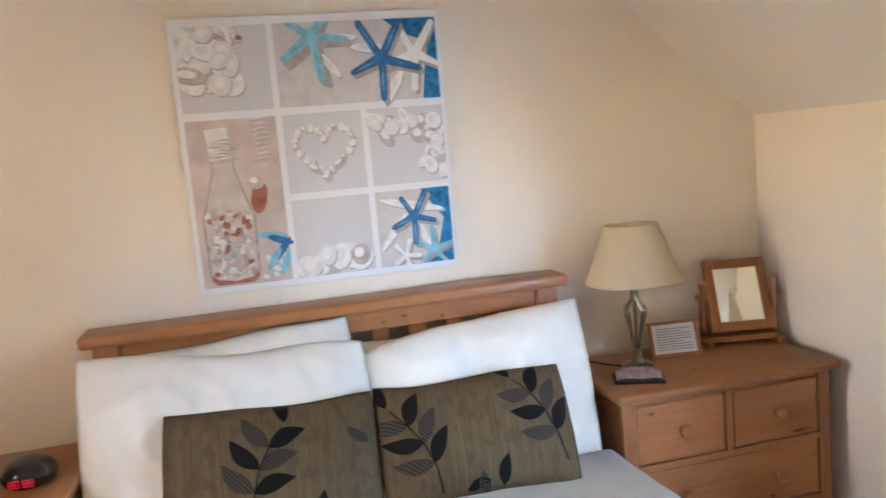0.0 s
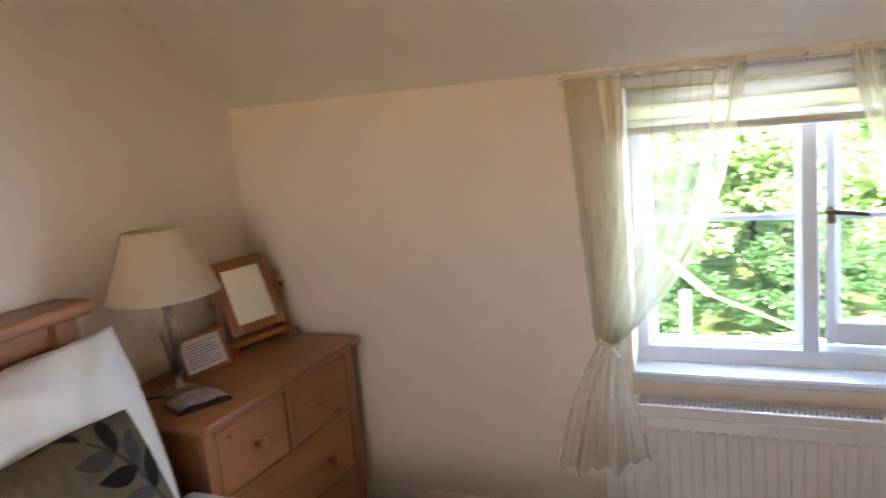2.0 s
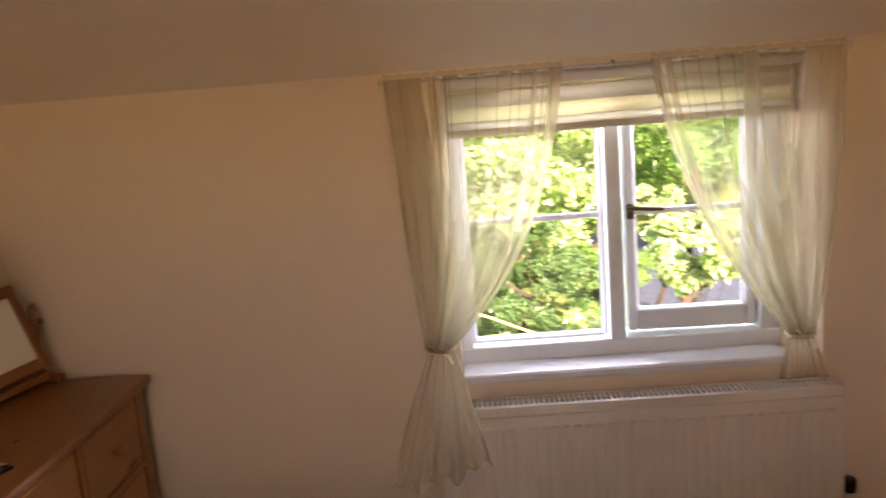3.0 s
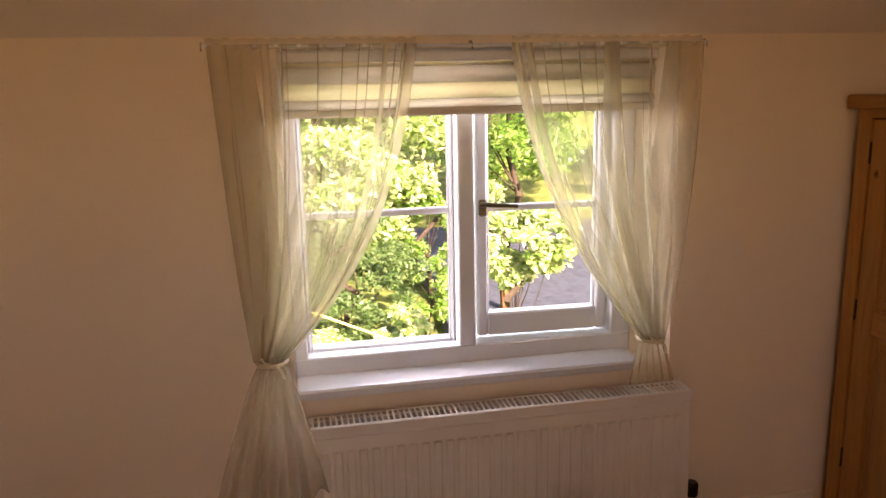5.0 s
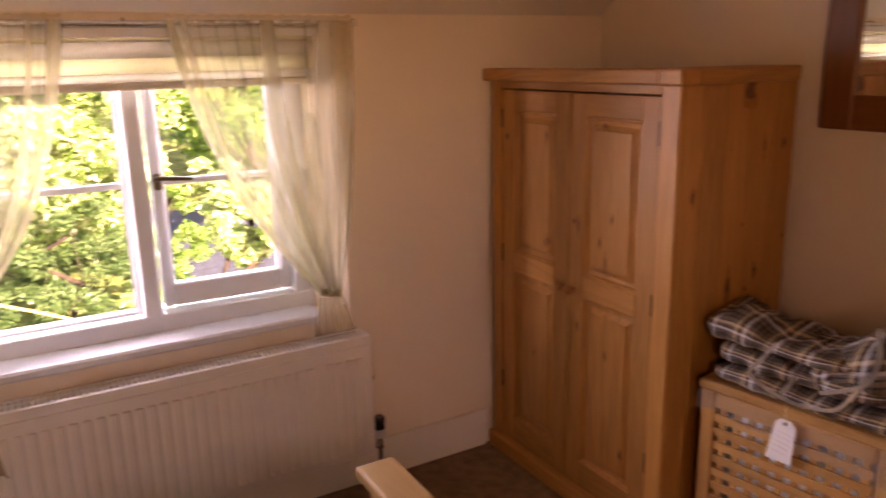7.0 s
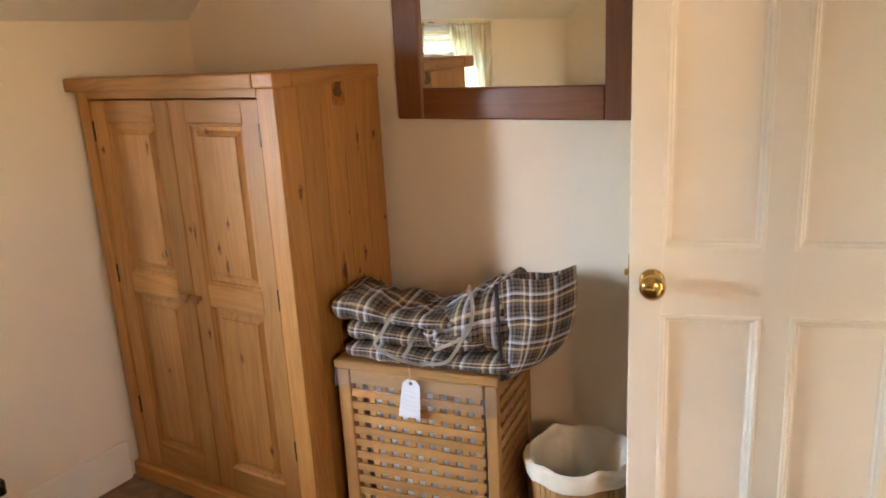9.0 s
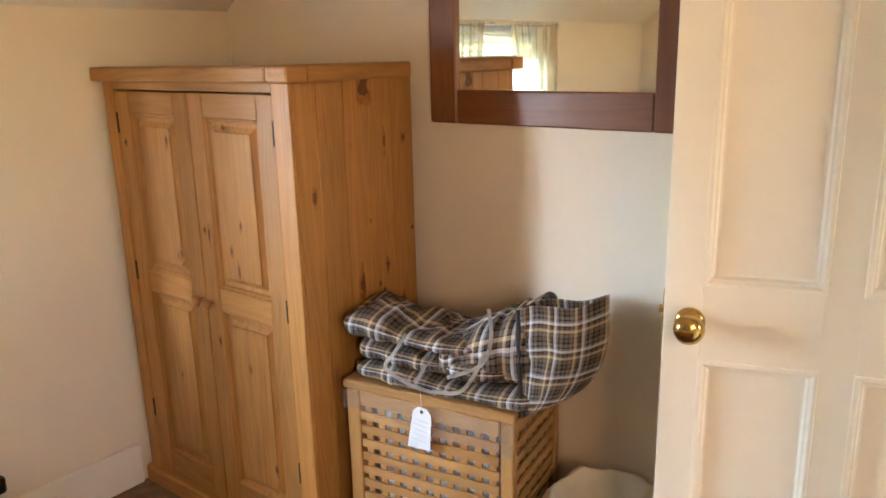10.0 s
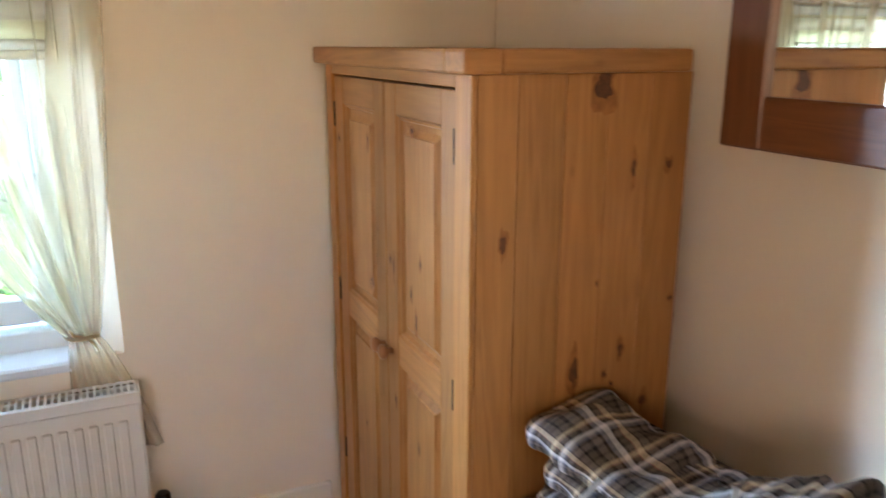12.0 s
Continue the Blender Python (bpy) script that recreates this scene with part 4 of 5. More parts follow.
    return part(name, b2, material, pic)


def blob(u, v, ru, rv, turn, material, lift, n_=14, name="printed_shell", uneven=0.12, shaded=True):
    ct, st = math.cos(turn), math.sin(turn)
    o = []
    for i in range(n_):
        a = 2 * math.pi * i / n_
        k = 1 + uneven * noise.noise((u * 50 + math.cos(a), v * 50 + math.sin(a), 0))
        p, q = ru * k * math.cos(a), rv * k * math.sin(a)
        o.append((u + p * ct - q * st, v + p * st + q * ct))
    if shaded and material in (SHELL, LIGHTP, SHELLD):
        flat("printed_shade", [(p + 0.005, q + 0.007) for p, q in o], SHADEP, lift - 0.00004)
        flat(name, o, material, lift)
        return flat("printed_gleam", [(u + (p - u) * 0.55 - 0.004, v + (q - v) * 0.5 - 0.005) for p, q in o], LIGHTP if material is not LIGHTP else SHELL, lift + 0.00004)
    return flat(name, o, material, lift)


def starfish(u, v, r, turn, material, lift, thin=0.17):
    o = []
    for i in range(5):
        a = turn + i * 2 * math.pi / 5 + 0.10 * math.sin(i * 2.7)
        rr = r * (1 + 0.12 * math.sin(i * 4.1 + u * 20))
        o.append((u + 0.185 * r * math.cos(a - 0.63), v + 0.185 * r * math.sin(a - 0.63)))
        o.append((u + rr * 0.93 * math.cos(a - thin * 0.5), v + rr * 0.93 * math.sin(a - thin * 0.5)))
        o.append((u + rr * math.cos(a), v + rr * math.sin(a)))
        o.append((u + rr * 0.93 * math.cos(a + thin * 0.5), v + rr * 0.93 * math.sin(a + thin * 0.5)))
    flat("printed_shade", [(p + 0.010, q + 0.014) for p, q in o], SHADOWP, lift - 0.0002)
    for i in range(5):
        p, q = o[4 * i + 2]
        m2 = ((u + p) / 2, (v + q) / 2)
        flat("printed_ridge", [(u + (p - u) * 0.15 + 0.004, v + (q - v) * 0.15), (m2[0] + 0.004, m2[1] + 0.002), (u + (p - u) * 0.9, v + (q - v) * 0.9), (m2[0] - 0.004, m2[1] - 0.002)], SHELL if material is LIGHTP else RIDGE, lift + 0.0002)
    return flat("printed_starfish", o, material, lift)


def quad(u0, u1, v0, v1, material, lift=0.0006, name="printed_panel"):
    return flat(name, [(u0, v0), (u1, v0), (u1, v1), (u0, v1)], material, lift)


quad(0.020, 0.345, 0.030, 0.335, GREYP)
quad(0.368, 0.985, 0.030, 0.335, SANDP)
quad(0.020, 0.345, 0.362, 0.975, ROSE)
quad(0.368, 0.665, 0.362, 0.655, GREYP)
quad(0.688, 0.985, 0.362, 0.655, GREYP)
quad(0.368, 0.665, 0.680, 0.975, GREYP)
quad(0.688, 0.985, 0.680, 0.975, SANDP)
L1, L2, L3, L4 = 0.0010, 0.00291, 0.00333, 0.0038
flat("printed_net", [(0.78, 0.03), (0.985, 0.03), (0.985, 0.335), (0.915, 0.335), (0.93, 0.22), (0.95, 0.12), (0.86, 0.09)], BLUEP, L1)
flat("printed_net", [(0.87, 0.68), (0.985, 0.68), (0.985, 0.975), (0.84, 0.975), (0.93, 0.90), (0.955, 0.80), (0.91, 0.74)], BLUEP, L1)
starfish(0.895, 0.165, 0.145, 0.35, LIGHTP, L2)
blob(0.725, 0.135, 0.075, 0.018, 0.1, LIGHTP, L2)
blob(0.80, 0.29, 0.075, 0.018, -1.0, LIGHTP, L2)
starfish(0.765, 0.175, 0.155, 0.30, NAVYP, L3)
starfish(0.515, 0.095, 0.155, 0.05, SHADOWP, L1)
blob(0.60, 0.095, 0.080, 0.014, -0.05, LIGHTP, L2)
blob(0.565, 0.19, 0.060, 0.014, 0.9, LIGHTP, L2)
starfish(0.505, 0.085, 0.155, 0.10, AQUAP, L3)
blob(0.83, 0.74, 0.13, 0.015, 0.2, LIGHTP, L2)
blob(0.75, 0.84, 0.09, 0.013, -0.9, LIGHTP, L2)
blob(0.87, 0.86, 0.07, 0.013, 1.1, LIGHTP, L2)
starfish(0.835, 0.785, 0.105, 0.28, NAVYP, L3, 0.22)
starfish(0.905, 0.920, 0.095, -0.25, AQUAP, L3)
starfish(0.79, 0.935, 0.062, 0.1, LIGHTP, L3, 0.3)
rs = random.Random(5)
for i in range(22):
    u, v = 0.040 + 0.17 * rs.random() ** 1.3, 0.055 + 0.21 * rs.random()
    blob(u, v, 0.034 + 0.030 * rs.random(), 0.026 + 0.020 * rs.random(), rs.random() * 3, (SHELL, SHELL, LIGHTP, SHELLD)[i % 4], L1 + 0.00005 * i)
blob(0.235, 0.075, 0.022, 0.016, 0.3, SHELLD, L2)
blob(0.245, 0.075, 0.012, 0.009, 0.3, RUST, L3)
for i in range(30):
    a = 2 * math.pi * i / 30
    hx, hy = 16 * math.sin(a) ** 3, 13 * math.cos(a) - 5 * math.cos(2 * a) - 2 * math.cos(3 * a) - math.cos(4 * a)
    blob(0.515 + hx * 0.0068, 0.495 - hy * 0.0066, 0.012 + 0.006 * rs.random(), 0.009 + 0.004 * rs.random(), rs.random() * 3, (SHELL, SHELLD, LIGHTP)[i % 3], L1 + 0.00005 * i)
blob(0.468, 0.565, 0.032, 0.013, 0.6, SHELLD, L3)
blob(0.563, 0.555, 0.030, 0.013, -0.6, SHELLD, L3)
for i in range(26):
    if i < 17:
        u, v = 0.705 + 0.27 * ((i * 0.618) % 1), 0.385 + 0.085 * rs.random()
    else:
        u, v = 0.90 + 0.07 * rs.random(), 0.46 + 0.155 * ((i * 0.618) % 1)
    blob(u, v, 0.026 + 0.018 * rs.random(), 0.019 + 0.013 * rs.random(), rs.random() * 3, (LIGHTP, SHELL, SHELLD, SHELL)[i % 4], L1 + 0.00012 * i)
for i in range(18):
    u = 0.385 + 0.24 * rs.random()
    blob(u, 0.915 + 0.04 * rs.random() - 0.03 * math.sin(u * 14), 0.034 + 0.020 * rs.random(), 0.028 + 0.016 * rs.random(), rs.random() * 3, (LIGHTP, SHELL, SHELLD, LIGHTP)[i % 4], L1 + 0.00005 * i)
blob(0.485, 0.895, 0.033, 0.042, 0.2, SHELL, L4)
# bottle of shells
flat("printed_bottle", [(0.100, 0.435), (0.170, 0.435), (0.181, 0.548), (0.213, 0.655), (0.234, 0.72), (0.231, 0.935), (0.205, 0.966), (0.070, 0.966), (0.046, 0.935), (0.042, 0.72), (0.062, 0.655), (0.094, 0.548)], SHADOWP, L1 - 0.0002)
flat("printed_bottle", [(0.105, 0.44), (0.165, 0.44), (0.175, 0.55), (0.205, 0.66), (0.225, 0.72), (0.222, 0.93), (0.20, 0.955), (0.075, 0.955), (0.055, 0.93), (0.050, 0.72), (0.07, 0.66), (0.10, 0.55)], BOTTLE, L1)
flat("printed_cork", [(0.085, 0.395), (0.165, 0.39), (0.175, 0.50), (0.095, 0.51)], SHELL, L2)
for i in range(7):
    blob(0.135 + 0.02 * rs.random(), 0.435 + 0.012 * i, 0.050, 0.0035, 0.1 * (i % 3) - 0.1, SHELLD, L3)
for i in range(170):
    u, v = 0.065 + 0.145 * rs.random(), 0.695 + 0.235 * rs.random()
    blob(u, v, 0.010 + 0.013 * rs.random(), 0.007 + 0.008 * rs.random(), rs.random() * 3, (SHELL, SHELLD, ROSE, RUST, ROSE, SHADOWP, SHELLD)[i % 7], L2 + 0.00002 * i, 8, shaded=False)
flat("printed_bottle_foot", [(0.055, 0.925), (0.075, 0.945), (0.14, 0.955), (0.20, 0.945), (0.222, 0.92), (0.226, 0.945), (0.205, 0.966), (0.07, 0.966), (0.05, 0.945)], RUST, L4 + 0.0006)
for i in range(60):
    blob(0.07 + 0.14 * rs.random(), 0.87 + 0.07 * rs.random(), 0.005 + 0.004 * rs.random(), 0.004 + 0.003 * rs.random(), rs.random() * 3, (SHELL, SANDP, SHELLD)[i % 3], L4 - 0.0006 + 0.00002 * i, 7, shaded=False)
flat("printed_ribbon", [(0.085, 0.775), (0.105, 0.765), (0.155, 0.86), (0.135, 0.872)], AQUAP, L4)
blob(0.255, 0.655, 0.030, 0.060, 0.2, RUST, L2)
blob(0.245, 0.595, 0.026, 0.022, 0.2, SHELLD, L3)
for i in range(9):
    blob(0.285, 0.37 + i * 0.018, 0.040, 0.003, -0.15, SHELLD, L1)
for i in range(10):
    blob(0.24 + 0.09 * rs.random(), 0.87 + 0.09 * rs.random(), 0.014, 0.010, rs.random() * 3, SHELL, L1 + 0.00003 * i, 8)
for i, (u, v, ln, tr, mt_) in enumerate(((0.285, 0.80, 0.060, 0.12, AQUAP), (0.315, 0.82, 0.050, 0.35, NAVYP), (0.315, 0.86, 0.060, -0.9, NAVYP), (0.285, 0.89, 0.050, -1.0, AQUAP), (0.325, 0.91, 0.045, -1.2, AQUAP))):
    blob(u, v, ln, 0.014, tr, mt_, L3 + 0.0001 * i, 12, "printed_starfish", 0.0)

# ---- chest of drawers ----
ch = thing("chest_of_drawers", "antique pine chest of drawers beside the bed", "chest of drawers")
CF = 2.052                                       # front of the carcase
CX0, CX1 = 1.045, 1.770
part("top", box(fresh(), 1.028, 1.798, 2.030, NORTH - 0.018, 0.732, 0.758, 0.008, 3), OLD_X, ch, smooth=30)
part("side_panel", box(fresh(), CX0, CX0 + 0.02, CF + 0.02, NORTH - 0.02, FLOOR, 0.732, 0.001), OLD_Z, ch)
part("side_panel", box(fresh(), CX1 - 0.02, CX1, CF + 0.02, NORTH - 0.02, FLOOR, 0.732, 0.001), OLD_Z, ch)
part("back_panel", box(fresh(), CX0 + 0.02, CX1 - 0.02, NORTH - 0.035, NORTH - 0.022, FLOOR + 0.04, 0.732), OLD_Z, ch)
part("stile", box(fresh(), CX0, CX0 + 0.042, CF, CF + 0.022, FLOOR, 0.732, 0.002), OLD_Z, ch)
part("stile", box(fresh(), CX1 - 0.042, CX1, CF, CF + 0.022, FLOOR, 0.732, 0.002), OLD_Z, ch)
part("muntin", box(fresh(), 1.392, 1.415, CF + 0.001, CF + 0.02, 0.525, 0.715, 0.001), OLD_Z, ch)
for a, b in ((0.715, 0.732), (0.505, 0.525), (0.300, 0.320), (FLOOR + 0.01, 0.115)):
    part("rail", box(fresh(), CX0 + 0.042, CX1 - 0.042, CF + 0.001, CF + 0.02, a, b, 0.001), OLD_X, ch)


def drawer(x0, x1, z0, z1, knobs):
    d = new("drawer")
    d.parent = ch
    g = 0.003
    part("drawer_front", box(fresh(), x0 + g, x1 - g, CF + 0.003, CF + 0.022, z0 + g, z1 - g, 0.004), OLD_X, d)
    part("drawer_box", box(fresh(), x0 + 0.01, x1 - 0.01, CF + 0.022, 2.42, z0 + 0.01, z1 - 0.02), BIRCH_X, d)
    for kx in knobs:
        part("knob", knob_turned(fresh(), 0.019, pose(kx, CF + 0.003, (z0 + z1) / 2, 90, 0, 0)), OLD_Z, d, "turned wooden knob", smooth="all")


drawer(1.087, 1.392, 0.525, 0.715, (1.243,))
drawer(1.415, 1.728, 0.525, 0.715, (1.572,))
drawer(1.087, 1.728, 0.320, 0.505, (1.243, 1.572))
drawer(1.087, 1.728, 0.115, 0.300, (1.243, 1.572))
for x, z, rw, rh in ((1.55, 0.345, 0.010, 0.008), (1.66, 0.545, 0.05, 0.010), (1.14, 0.685, 0.02, 0.006)):
    knot(x, CF + 0.003, z, rw, rh, "y", ch)
knot_top = fresh()
knot_top.faces.new([knot_top.verts.new((1.36 + 0.014 * math.cos(a), 2.17 + 0.006 * math.sin(a), 0.7585)) for a in [2 * math.pi * i / 12 for i in range(12)]])
part("knot", knot_top, KNOT, ch)

# ---- table lamp ----
TOPZ = 0.758
lx, ly = 1.232, 2.295
lamp = thing("table_lamp", "unlit table lamp with cream shade and caged metal stem", "lamp", Matrix.Translation((lx, ly, TOPZ)))
bm = lathe(fresh(), [(0.052, 0), (0.052, 0.006), (0.044, 0.011), (0.022, 0.016), (0.014, 0.030), (0.012, 0.048), (0.017, 0.052), (0.017, 0.058), (0.008, 0.062)], 32)
part("base", bm, STEEL, lamp, smooth=35)
for i in range(8):
    a = 2 * math.pi * i / 8 + 0.2
    pts = [(r * math.cos(a), r * math.sin(a), z) for r, z in ((0.008, 0.058), (0.012, 0.085), (0.023, 0.140), (0.034, 0.178), (0.036, 0.190), (0.030, 0.204), (0.014, 0.222), (0.009, 0.240))]
    part("cage_rod", tube(fresh(), pts, 0.0034, 6), STEEL, lamp, smooth=True)
part("neck", lathe(fresh(), [(0.004, 0.05), (0.004, 0.23), (0.013, 0.232), (0.013, 0.262), (0.010, 0.264), (0.010, 0.30)], 18), STEEL, lamp, smooth=35)
SHADEM, _nt, _b = mat("cream_lampshade", 0.85, 0, 0.2)
_b.inputs["Base Color"].default_value = (0.90, 0.79, 0.60, 1)
_tl = _nt.nodes.new("ShaderNodeBsdfTranslucent")
_tl.inputs[0].default_value = (0.92, 0.76, 0.50, 1)
_mx = _nt.nodes.new("ShaderNodeMixShader")
_mx.inputs[0].default_value = 0.25
_nt.links.new(_b.outputs[0], _mx.inputs[1])
_nt.links.new(_tl.outputs[0], _mx.inputs[2])
_nt.links.new(_mx.outputs[0], _nt.nodes["Material Output"].inputs[0])
bm = fresh()
sh_pts = [(0.153, 0.287), (0.152, 0.294), (0.119, 0.381), (0.0875, 0.466), (0.084, 0.472)]
grid(bm, 48, len(sh_pts) - 1, lambda u, v: (sh_pts[round(v * (len(sh_pts) - 1))][0] * math.cos(2 * math.pi * u), sh_pts[round(v * (len(sh_pts) - 1))][0] * math.sin(2 * math.pi * u), sh_pts[round(v * (len(sh_pts) - 1))][1]), True)
bmesh.ops.solidify(bm, geom=bm.faces[:], thickness=0.0025)
part("shade", bm, SHADEM, lamp, "cream fabric shade", smooth=50)
for r, z in ((0.153, 0.289), (0.085, 0.471)):
    part("shade_trim", tube(fresh(), [(r * math.cos(2 * math.pi * i / 48), r * math.sin(2 * math.pi * i / 48), z) for i in range(49)], 0.0028, 6), SHADEM, lamp, smooth=True)
part("bulb", lathe(fresh(), [(0.012, 0.30), (0.014, 0.315), (0.028, 0.345), (0.030, 0.365), (0.020, 0.388), (0, 0.396)], 20), plain("opal_bulb", (0.8, 0.8, 0.78), 0.2), lamp, smooth="all")
part("cable", tube(fresh(), [(-0.045, 0.015, 0.004), (-0.075, 0.045, 0.004), (-0.11, 0.06, 0.012), (-0.15, 0.07, 0.022), (-0.185, 0.085, 0.004), (-0.187, 0.17, 0.004)], 0.003, 6), BLACK, lamp, "black flex", smooth=True)

# ---- framed card ----
card = thing("framed_notice", "small wooden easel frame holding a printed notice", "picture frame", Matrix.Translation((1.397, 2.327, TOPZ)) @ Matrix.Rotation(radians(-9), 4, "Z") @ Matrix.Rotation(radians(-19), 4, "X"))
part("moulding", box(fresh(), -0.087, -0.075, -0.006, 0.006, 0, 0.124, 0.002), OLD_Z, card)
part("moulding", box(fresh(), 0.075, 0.087, -0.006, 0.006, 0, 0.124, 0.002), OLD_Z, card)
part("moulding", box(fresh(), -0.075, 0.075, -0.006, 0.006, 0, 0.012, 0.002), OLD_X, card)
part("moulding", box(fresh(), -0.075, 0.075, -0.006, 0.006, 0.112, 0.124, 0.002), OLD_X, card)
part("paper", box(fresh(), -0.075, 0.075, -0.001, 0.004, 0.012, 0.112), plain("notice_paper", (0.72, 0.72, 0.76), 0.6), card)
INK = plain("grey_ink", (0.25, 0.25, 0.30), 0.7)
for i in range(9):
    part("text_line", box(fresh(), -0.062, 0.062 - 0.03 * ((i * 7) % 4 == 1), -0.0016, -0.001, 0.024 + i * 0.0088, 0.0268 + i * 0.0088), INK, card)
part("strut", box(fresh(), -0.02, 0.02, 0.006, 0.010, 0.01, 0.11), BLACK, card)

# ---- toilet mirror ----
tm = thing("dressing_mirror", "swing dressing-table mirror on a turned pine stand", "mirror", Matrix.Translation((1.672, 2.372, TOPZ)) @ Matrix.Rotation(radians(-14), 4, "Z"))
part("base_rail", box(fresh(), -0.125, 0.125, -0.035, 0.035, 0.012, 0.034, 0.005, 2), OLD_X, tm)
for sx in (-1, 1):
    x = sx * 0.123
    part("foot", box(fresh(), x - 0.013, x + 0.013, -0.065, 0.055, 0, 0.024, 0.006, 2), OLD_Y, tm)
    b2 = lathe(fresh(), [(0.011, 0.02), (0.011, 0.055), (0.015, 0.060), (0.010, 0.068), (0.009, 0.11), (0.012, 0.15), (0.014, 0.158), (0.010, 0.166), (0.011, 0.20), (0.013, 0.218), (0.007, 0.228), (0, 0.232)], 16, Matrix.Translation((x, 0.0, 0)))
    part("post", b2, OLD_Z, tm, smooth="all")
    part("pivot_knob", knob_turned(fresh(), 0.010, pose(x + sx * 0.009, 0, 0.175, 0, 90 * sx, 0)), OLD_Z, tm, smooth="all")
fm = new("swing_frame")
fm.parent = tm
fm.matrix_basis = Matrix.Translation((0, 0, 0.172)) @ Matrix.Rotation(radians(-21), 4, "X")
for sx in (-1, 1):
    part("moulding", box(fresh(), sx * 0.108 - 0.0 if sx < 0 else 0.076, -0.076 if sx < 0 else 0.108, -0.010, 0.010, -0.128, 0.128, 0.004), OLD_Z, fm)
    part("moulding", box(fresh(), -0.076, 0.076, -0.010, 0.0095, 0.094 if sx > 0 else -0.128, 0.128 if sx > 0 else -0.094, 0.004), OLD_X, fm)
part("mirror_glass", box(fresh(), -0.076, 0.076, -0.006, 0.004, -0.094, 0.094), MIRROR, fm)

# ---- leaflet ----
leaf = thing("folded_leaflet", "folded pink and white leaflet on a dark wallet", "leaflet", Matrix.Translation((1.165, 2.170, TOPZ)) @ Matrix.Rotation(radians(-24), 4, "Z") @ Matrix.Diagonal((1.25, 1.2, 1.3, 1)))
part("wallet", box(fresh(), -0.062, 0.062, -0.045, 0.045, 0, 0.006, 0.002), BLACK, leaf)
b2 = grid(fresh(), 10, 6, lambda u, v: (-0.055 + 0.112 * u, -0.038 + 0.075 * v, 0.009 + 0.010 * math.sin(u * 3.1) * (0.4 + v) + 0.002 * math.sin(9 * u)))
bmesh.ops.solidify(b2, geom=b2.faces[:], thickness=0.001)
part("sheet", b2, plain("leaflet_paper", (0.62, 0.52, 0.52), 0.5, 0, 0.4, 0.35, 60), leaf, smooth="all")

# ---- bedside table and clock ----
bt = thing("bedside_table", "pine bedside table by the head of the bed", "bedside table")
part("top", box(fresh(), -0.90, -0.462, 2.02, 2.45, 0.735, 0.760, 0.007, 2), OLD_X, bt, smooth=30)
part("body", box(fresh(), -0.88, -0.480, 2.045, 2.44, FLOOR, 0.735, 0.003), OLD_Z, bt)
part("drawer_front", box(fresh(), -0.86, -0.50, 2.030, 2.045, 0.57, 0.71, 0.004), OLD_X, bt)
part("knob", knob_turned(fresh(), 0.017, pose(-0.68, 2.03, 0.64, 90, 0, 0)), OLD_Z, bt, smooth="all")
ck = thing("alarm_clock", "round black alarm clock with red digits on the bedside table", "clock", Matrix.Translation((-0.577, 2.165, 0.760)) @ Matrix.Rotation(radians(-4), 4, "Z"))
part("case", lathe(fresh(), [(0.045, 0), (0.060, 0.008), (0.068, 0.025), (0.066, 0.042), (0.052, 0.060), (0.030, 0.069), (0, 0.072)], 32), BLACK, ck, smooth="all")
RED, _nt, _b = mat("red_led", 0.4)
_b.inputs["Base Color"].default_value = (0.4, 0.005, 0.02, 1)
_b.inputs["Emission Color"].default_value, _b.inputs["Emission Strength"].default_value = (1.0, 0.01, 0.03, 1), 0.018
for i, x in enumerate((-0.022, -0.008, 0.012, 0.026)):
    b2 = fresh()
    for dx, dz, hh in ((0, 0, 0), (0, 0.009, 0), (0, 0.018, 0), (-0.0045, 0.0045, 1), (0.0045, 0.0045, 1), (-0.0045, 0.0135, 1), (0.0045, 0.0135, 1)):
        box(b2, x + dx - (0.001 if hh else 0.0038), x + dx + (0.001 if hh else 0.0038), -0.0693, -0.0660 + 0.0, 0.016 + dz - (0.0038 if hh else 0.001), 0.016 + dz + (0.0038 if hh else 0.001))
    part("digit", b2, RED, ck, "glowing red digit")

# ---- laundry basket ----
ba = math.atan2(0.077, 0.472)
bk = thing("laundry_basket", "pale hardwood lattice laundry basket lined with plastic", "laundry basket", Matrix.Translation((0.978, -0.512, FLOOR)) @ Matrix.Rotation(math.pi + ba, 4, "Z"))
BW, BD, BH = 0.478, 0.315, 0.532                 # local x along the front, y into the wall side, z up
for x, y in ((0, 0), (BW - 0.045, 0), (0, BD - 0.035), (BW - 0.045, BD - 0.035)):
    part("corner_post", box(fresh(), x + 0.006, x + 0.045 - 0.006 * (x > 0), y + 0.006, y + 0.035, 0, BH, 0.003), BIRCH_Z, bk)
part("lid", box(fresh(), 0, BW, 0, BD, BH, BH + 0.024, 0.004), BIRCH_X, bk)
for y in (0.010, BD - 0.03):
    part("bottom_rail", box(fresh(), 0.045, BW - 0.045, y, y + 0.02, 0.03, 0.07, 0.002), BIRCH_X, bk)
    part("top_rail", box(fresh(), 0.045, BW - 0.045, y, y + 0.02, BH - 0.045, BH, 0.002), BIRCH_X, bk)
for x in (0.010, BW - 0.03):
    part("bottom_rail", box(fresh(), x, x + 0.02, 0.035, BD - 0.035, 0.03, 0.07, 0.002), BIRCH_Y, bk)
    part("top_rail", box(fresh(), x, x + 0.02, 0.035, BD - 0.035, BH - 0.045, BH, 0.002), BIRCH_Y, bk)
hs = box(fresh(), 0.045, BW - 0.045, -0.004, 0.004, -0.0115, 0.0115, 0.0015)
